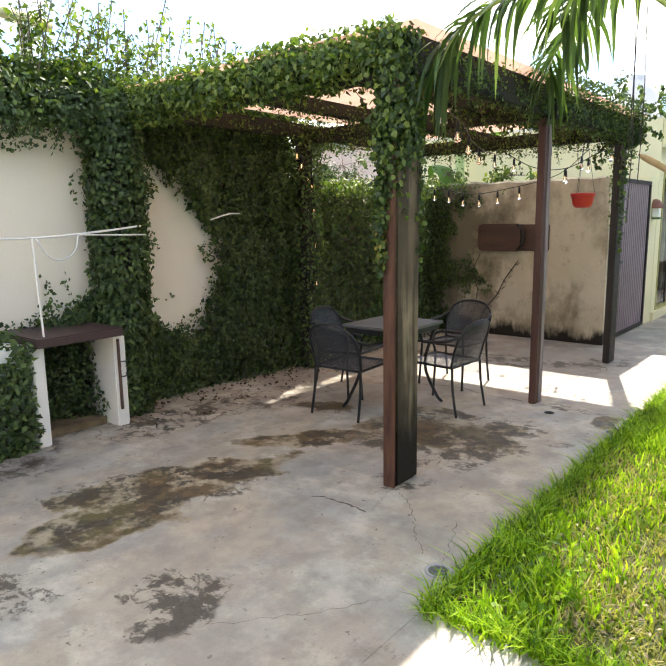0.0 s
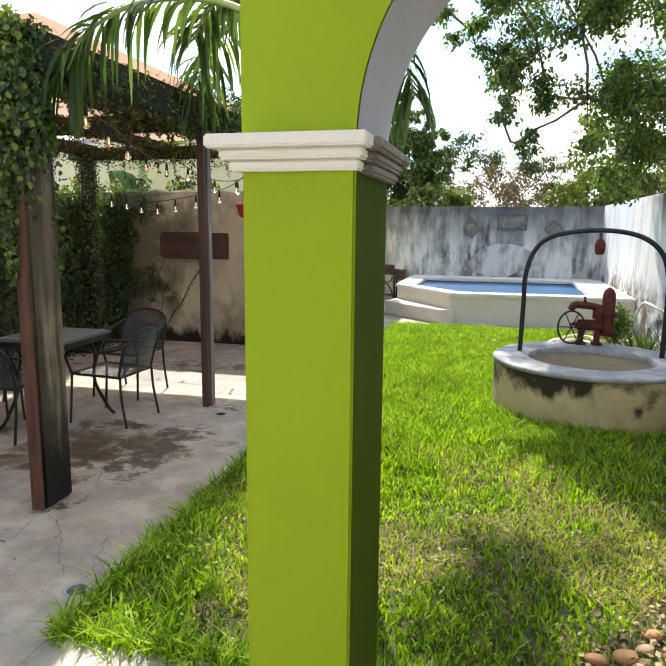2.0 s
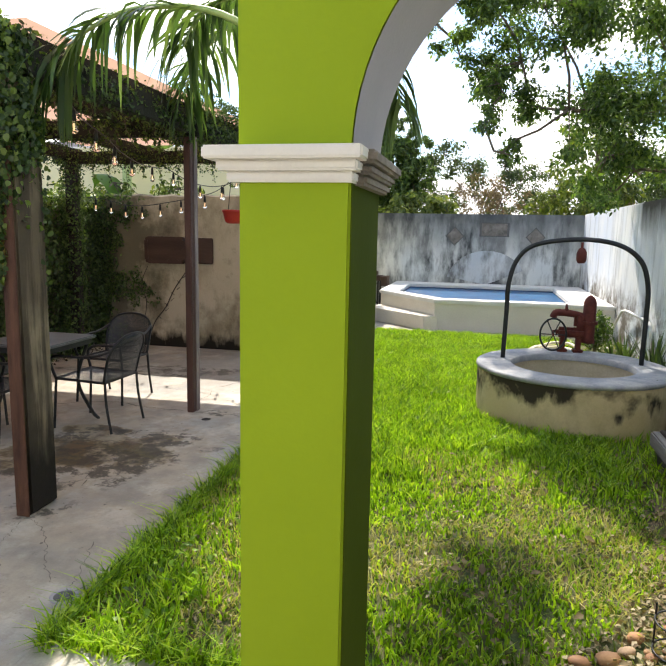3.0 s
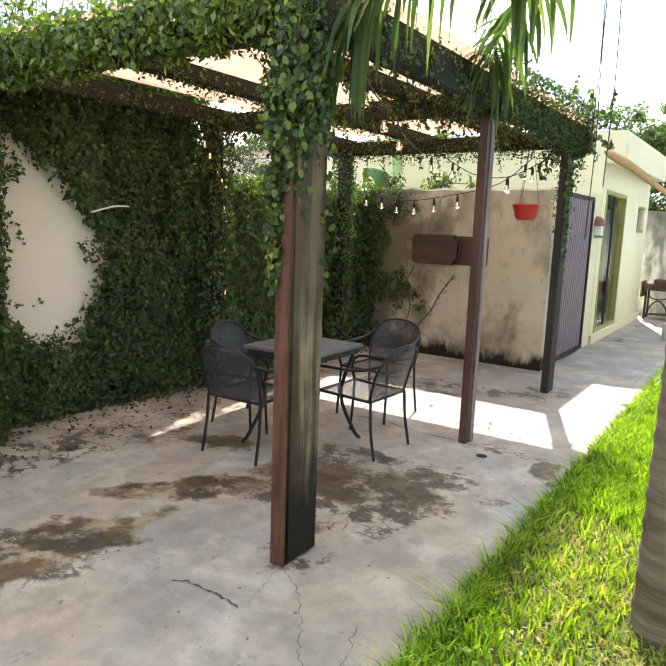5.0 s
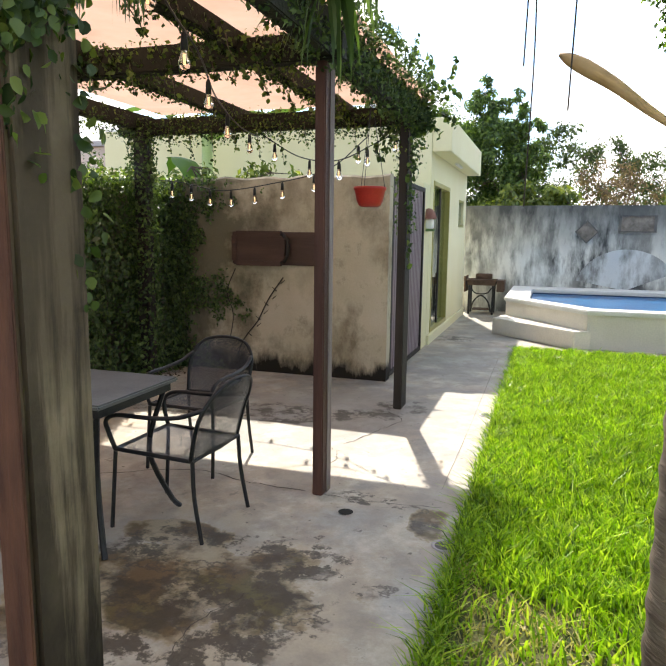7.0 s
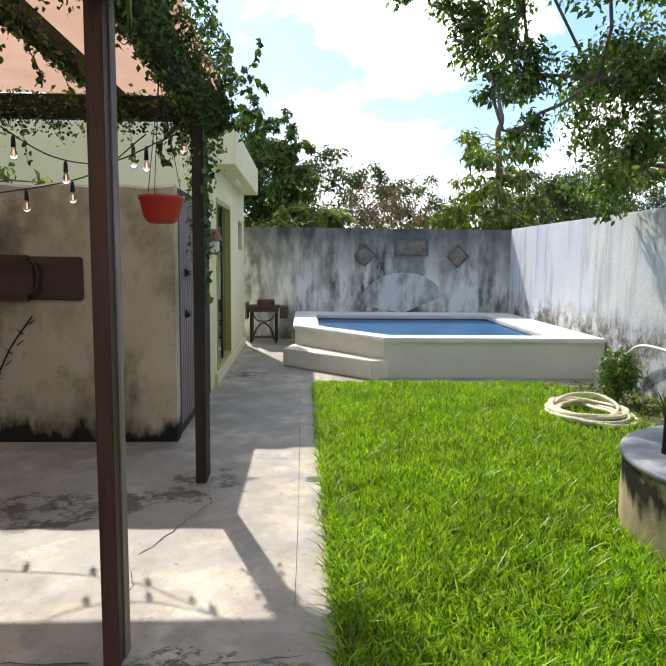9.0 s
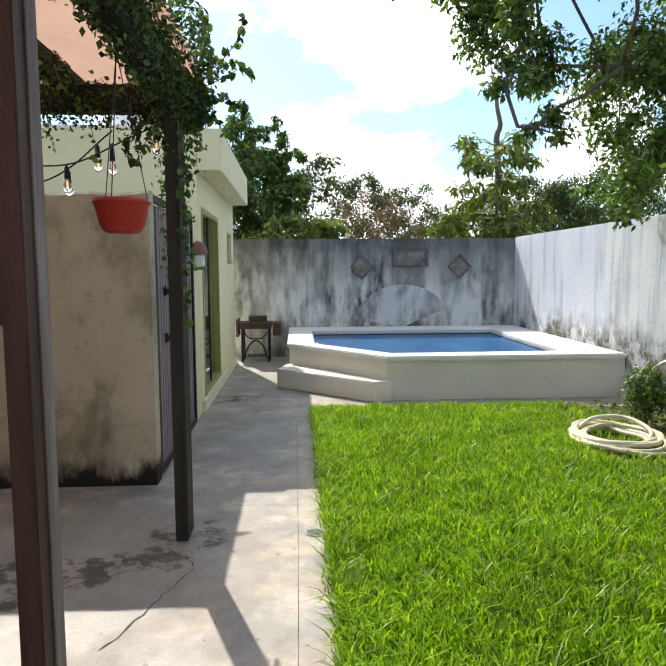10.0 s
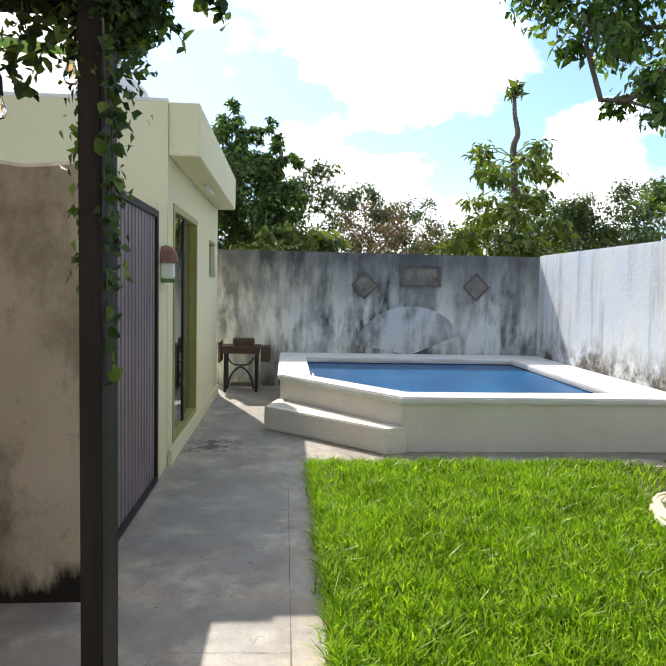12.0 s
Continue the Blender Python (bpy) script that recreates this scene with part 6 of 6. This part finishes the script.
def tree(name, foot, fork, clumps, per, size, material, label, trunk_r=0.15, seed=1, bark=BARK, squash=0.75):
    """A trunk to fork, a limb to each clump (x, y, z, r), and loose leaves in each."""
    t = thing(name, foot, label, "tree")
    r = random.Random(seed)
    bm = bmesh.new()
    limb(bm, foot, fork, trunk_r, trunk_r * 0.7, 0.08, r)
    cs, ns = [], []
    nodes = [Vector(fork)]
    for x, y, z, rad in sorted(clumps, key=lambda q: (Vector(q[:3]) - Vector(fork)).length):
        near = min(nodes, key=lambda q: (q - Vector((x, y, z))).length + 0.25 * (q - Vector(fork)).length)
        size_near = trunk_r * (0.25 if near is nodes[0] else 0.09)
        limb(bm, near, (x, y, z), size_near, trunk_r * 0.07, 0.12, r)
        nodes.append(Vector((x, y, z)))
        n = int(per * rad * rad)
        twigs = max(4, int(9 * rad))
        for k in range(twigs):
            q, _ = ball_points(1, (x, y, z), (rad * 0.85, rad * 0.85, rad * 0.7), 0.2)
            tube([(x, y, z), tuple(q[0])], [0.012, 0.004], 4, bm)
            p, nn = ball_points(n // twigs, q[0], (rad * 0.42, rad * 0.42, rad * 0.42 * squash), 0.0)
            cs.append(p)
            ns.append(nn + np.array([0, 0, 0.8]))
    part("trunk", bm, bark, t, "", True)
    leaves("crown", np.concatenate(cs), np.concatenate(ns), size, material, t, droop=0.5, wide=0.5)
    return t


BIG = [(0.7, 9.6, 3.9, 0.75), (1.3, 9.2, 3.2, 0.8), (1.9, 9.8, 2.7, 0.75), (2.1, 10.6, 2.25, 0.55), (1.6, 10.2, 3.6, 0.9), (2.6, 9.0, 3.2, 1.0), (2.2, 8.0, 3.4, 0.9), (1.2, 8.4, 4.2, 0.9), (0.2, 9.2, 4.6, 0.7), (-0.3, 9.7, 5.1, 0.7), (2.9, 10.6, 3.9, 1.1),
       (3.2, 8.2, 2.6, 0.8), (1.0, 10.6, 4.9, 1.0), (2.4, 9.6, 4.9, 1.2), (3.6, 9.6, 5.0, 1.2), (2.6, 7.0, 4.2, 0.9), (3.4, 7.2, 3.4, 0.9), (1.6, 7.8, 5.2, 0.9), (0.2, 10.4, 5.7, 0.9), (1.6, 9.4, 5.9, 1.0), (2.75, 11.2, 2.7, 0.6), (0.2, 8.3, 4.4, 0.65), 
       (0.15, 9.9, 4.0, 0.5), (0.65, 9.8, 3.5, 0.5), (-0.2, 10.0, 4.3, 0.45), (0.3, 9.1, 3.1, 0.35), (0.5, 9.0, 2.65, 0.3), (0.4, 9.0, 3.5, 0.35), (-0.6, 10.1, 4.7, 0.45),
       # High clumps out of view, added to throw shade on the near lawn.
       (-1.05, 7.55, 5.0, 0.40), (-1.15, 7.1, 5.1, 0.34), (-0.45, 8.9, 5.2, 0.6), (-0.15, 8.6, 5.2, 0.55), (0.15, 8.3, 5.1, 0.5), (0.35, 9.0, 5.4, 0.6), (-0.1, 7.9, 4.9, 0.45),
       (2.35, 10.2, 2.55, 0.5), (1.95, 10.4, 2.75, 0.45), (2.0, 9.4, 3.3, 0.5)]
# More unseen clumps, doubled below so their lawn shadows come out dense.
SHADE = [(-0.5, 8.9, 5.1, 0.45), (-0.22, 8.5, 5.1, 0.45), (-0.78, 9.2, 5.1, 0.38), (0.0, 8.95, 5.1, 0.45), (-0.05, 8.15, 5.1, 0.4), (0.25, 8.6, 5.2, 0.45), (-1.14, 7.6, 5.1, 0.36), (-1.1, 7.2, 5.1, 0.3), (-1.3, 6.9, 5.1, 0.3)]
BIG += SHADE + [(x + 0.06, y - 0.05, z + 0.2, r) for x, y, z, r in SHADE]
tree("shade_tree", (3.5, 9.6, 0), (3.2, 9.5, 2.6), BIG, 3100, 0.074, TREELEAF, "tall dark green shade tree leaning over the wall", 0.2, 5)
tree("dark_tree", (-2.6, 19.5, 0), (-2.5, 19.5, 2.0), [(-2.9, 19.3, 4.4, 0.7), (-2.3, 19.2, 3.9, 0.9), (-3.4, 19.5, 3.6, 1.1), (-1.8, 19.0, 3.2, 0.8), (-2.6, 19.0, 2.8, 1.1), (-1.6, 19.2, 4.1, 0.4), (-1.75, 19.2, 4.6, 0.25), (-2.75, 19.2, 5.0, 0.35), (-2.15, 19.1, 4.7, 0.3), (-4.4, 20, 4.2, 1.2), (-4.2, 19.5, 2.6, 1.2), (-2.0, 19.0, 2.5, 0.8), (-2.4, 19.0, 3.3, 0.8), (-1.5, 18.9, 2.6, 0.7), (-3.0, 19.1, 3.5, 0.9), (-1.9, 19.0, 3.7, 0.45), (-2.5, 19.2, 4.6, 0.4), (-2.65, 19.2, 5.25, 0.22), (-1.85, 19.1, 4.9, 0.2), (-1.45, 19.1, 4.2, 0.3), (-1.9, 19.0, 4.3, 0.4), (-1.35, 19.0, 3.5, 0.5), (-1.7, 18.9, 3.0, 0.7)],
     3400, 0.11, TREELEAF, "dark glossy-leaved tree behind the garden wall", 0.16, 6)
tree("broad_leaf_bush", (-1.4, 17.3, 0), (-1.4, 17.3, 1.2), [(-1.6, 17.2, 2.2, 0.6), (-0.9, 17.2, 2.5, 0.55), (-1.0, 17.0, 2.0, 0.6), (-1.9, 17.1, 2.0, 0.6), (-0.6, 17.1, 2.2, 0.5)], 1300, 0.14, BUSHLEAF, "broad-leaved green bush behind the garden wall", 0.06, 7)
tree("dry_bush", (0.3, 18.0, 0), (0.3, 18.0, 1.2), [(0.0, 17.9, 2.6, 0.75), (0.7, 17.8, 2.5, 0.8), (1.3, 17.9, 2.4, 0.6), (-0.4, 17.9, 2.9, 0.5), (0.4, 17.9, 3.0, 0.6)], 900, 0.07, DRYLEAF, "dry brown leafless bush behind the garden wall", 0.07, 8)
for k, (x, y, z) in enumerate(((-0.9, 20.4, 3.9), (0.9, 24.0, 3.9), (2.2, 25.0, 3.8), (4.9, 20.5, 3.5), (6.4, 20.0, 3.9))):
    tree("far_tree", (x, y, 0), (x, y, 1.5), [(x - 0.7, y, z - 0.6, 0.9), (x + 0.6, y, z - 0.4, 0.9), (x, y - 0.3, z, 0.8), (x, y, z - 1.3, 1.1)], 1300, 0.10, FARLEAF, "hazy green tree beyond the garden wall", 0.1, 20 + k)
tree("yellow_green_bush", (2.3, 17.5, 0), (2.3, 17.5, 1.2), [(1.6, 17.4, 2.3, 0.5), (2.0, 17.3, 2.6, 0.5), (2.6, 17.4, 2.5, 0.55), (3.1, 17.4, 2.3, 0.5), (3.5, 17.5, 2.2, 0.45)], 1500, 0.10, BUSHLEAF, "yellow-green bush behind the garden wall", 0.06, 9)
for k, (x, y) in enumerate(((5.5, 24.0), (7.2, 25.0), (9.0, 24.0), (11.5, 22.0), (14.0, 20.0))):
    tree("far_tree", (x, y, 0), (x, y, 1.5), [(x - 0.9, y, 3.2, 1.0), (x + 0.8, y, 3.3, 1.1), (x, y - 0.3, 3.9, 1.0), (x, y, 2.4, 1.3)], 900, 0.12, FARLEAF, "hazy green tree beyond the garden wall", 0.1, 30 + k)
for k, (x, y, z) in enumerate(((-6.5, 22.0, 5.2), (-9.0, 24.0, 5.5), (-12.0, 22.0, 5.0), (-15.0, 18.0, 4.6))):
    tree("far_tree", (x, y, 0), (x, y, 2.0), [(x - 0.9, y, z - 1, 1.2), (x + 0.8, y, z - 1.2, 1.2), (x, y - 0.3, z, 1.0), (x, y, z - 2.2, 1.4)], 700, 0.13, FARLEAF, "hazy green tree beyond the garden wall", 0.12, 40 + k)

hedge_r = random.Random(14)
for k in range(9):
    x = -2.4 + 0.85 * k
    tree("hedge_bush", (x, 18.7, 0), (x, 18.7, 0.9), [(x - 0.25, 18.6, 2.0, 0.5), (x + 0.3, 18.7, 2.25 + hedge_r.uniform(-0.15, 0.3), 0.5), (x, 18.5, 1.9, 0.5)], 1300, 0.09, (FARLEAF, BUSHLEAF, FARLEAF, DRYLEAF)[k % 4], "dense bush behind the garden wall", 0.04, 70 + k)

pp = thing("papaya_tree", (3.05, 18.3, 0), "tall papaya tree with a bare upper stem", "tree")
part("trunk", tube(smooth_path([(3.1, 18.3, 0), (3.1, 18.3, 2.0), (3.08, 18.3, 3.6), (3.02, 18.3, 4.4), (3.1, 18.3, 4.7), (3.02, 18.3, 5.1), (3.0, 18.3, 5.6)], 4), [0.10 - 0.0028 * i for i in range(25)], 9), BARK, pp, "", True)
cs, ns = [], []
stalk = bmesh.new()
for i in range(58):
    a = RNG.uniform(0, 2 * math.pi)
    z = RNG.uniform(2.2, 4.35)
    ln = RNG.uniform(0.7, 1.3) * (1.1 - 0.2 * (z - 2.5))
    tip = np.array([3.08 + ln * math.cos(a), 18.3 + ln * math.sin(a), z + RNG.uniform(-0.5, 0.15)])
    tube([(3.08, 18.3, z), tuple((np.array([3.08, 18.3, z]) + tip) / 2 + [0, 0, 0.12]), tuple(tip)], 0.014, 5, stalk)
    p, nn = ball_points(46, tip, (0.3, 0.3, 0.14), 0.1)
    cs.append(p)
    ns.append(nn * 0.4 + np.array([0, -0.2, 1.0]))
p, nn = ball_points(40, (3.0, 18.3, 5.6), (0.18, 0.18, 0.14), 0.1)
cs.append(p)
ns.append(nn)
part("leaf_stalk", stalk, PALMSHAFT, pp)
leaves("crown", np.concatenate(cs), np.concatenate(ns), 0.21, BUSHLEAF, pp, droop=0.9, wide=0.45)


def banana(at, height, fans, seed):
    r = np.random.default_rng(seed)
    t = thing("banana_plant", (at[0], at[1], 0), "banana plant with broad torn leaves", "banana plant", "banana plants behind the wall")
    part("stem", tube([(at[0], at[1], 0), (at[0], at[1], height * 0.6)], [0.11, 0.07], 10), PALMSHAFT, t, "", True)
    for az, ln, lift in fans:
        d = np.array([math.cos(radians(az)), math.sin(radians(az)), 0])
        s = np.array([-d[1], d[0], 0])
        v_ = []
        for k in range(15):
            u = k / 14
            c_ = np.array([at[0], at[1], height * 0.55]) + d * ln * u * (1 - 0.1 * u) + np.array([0, 0, lift * math.sin(u * 2.3)])
            w = 0.22 * math.sin(math.pi * min(0.06 + u * 0.97, 1.0)) ** 0.6 * r.uniform(0.45, 1.05)
            v_ += [c_ - s * w + np.array([0, 0, -0.10 * w]), c_, c_ + s * w + np.array([0, 0, -0.10 * w])]
        f_ = []
        for k in range(14):
            b = 3 * k
            f_ += [(b, b + 1, b + 4, b + 3), (b + 1, b + 2, b + 5, b + 4)]
        tri_object("leaf", np.array(v_), np.array(f_), BANANA, t)


banana((-5.35, 9.9), 4.9, ((1, 3.0, 0.45), (-14, 1.2, 0.3), (150, 1.2, 0.5), (200, 1.3, 0.4)), 1)
banana((-5.0, 9.3), 2.7, ((20, 1.1, 0.7), (160, 0.9, 0.95), (120, 1.1, 0.6), (190, 1.2, 0.6), (250, 1.0, 0.5)), 2)
banana((-6.9, 9.2), 2.5, ((0, 1.2, 0.6), (-50, 1.1, 0.7), (90, 1.1, 0.6), (170, 1.2, 0.4), (230, 1.1, 0.5)), 3)
tree("garden_bush", (-5.9, 9.8, 0), (-5.9, 9.8, 1.2), [(-5.7, 9.6, 2.1, 0.5), (-4.6, 9.5, 2.1, 0.45), (-6.4, 9.6, 2.0, 0.5), (-5.3, 9.4, 2.3, 0.4), (-4.2, 9.4, 2.2, 0.35)], 900, 0.09, BUSHLEAF, "leafy bush behind the plaster wall", 0.05, 12)
nb = thing("far_house", (-20.5, 27.0, 0), "grey-white house far beyond the garden", "house")
part("wall", block(-26.0, 25.0, 0, -15.0, 29.0, 4.9), plain("faded_pink_wall_paint", (0.62, 0.5, 0.44), (0.68, 0.57, 0.51), 1.0, 0.8, 0.1), nb)
part("roof", block(-26.2, 24.8, 4.9, -14.8, 29.2, 5.1), GREYPAINT, nb)
wn_ = part("window", block(-21.6, 24.95, 3.2, -20.4, 25.0, 4.1), GREYPAINT, nb)
part("pane", block(-21.5, 24.93, 3.3, -20.5, 24.949, 4.0), ORN_FRAME, wn_)
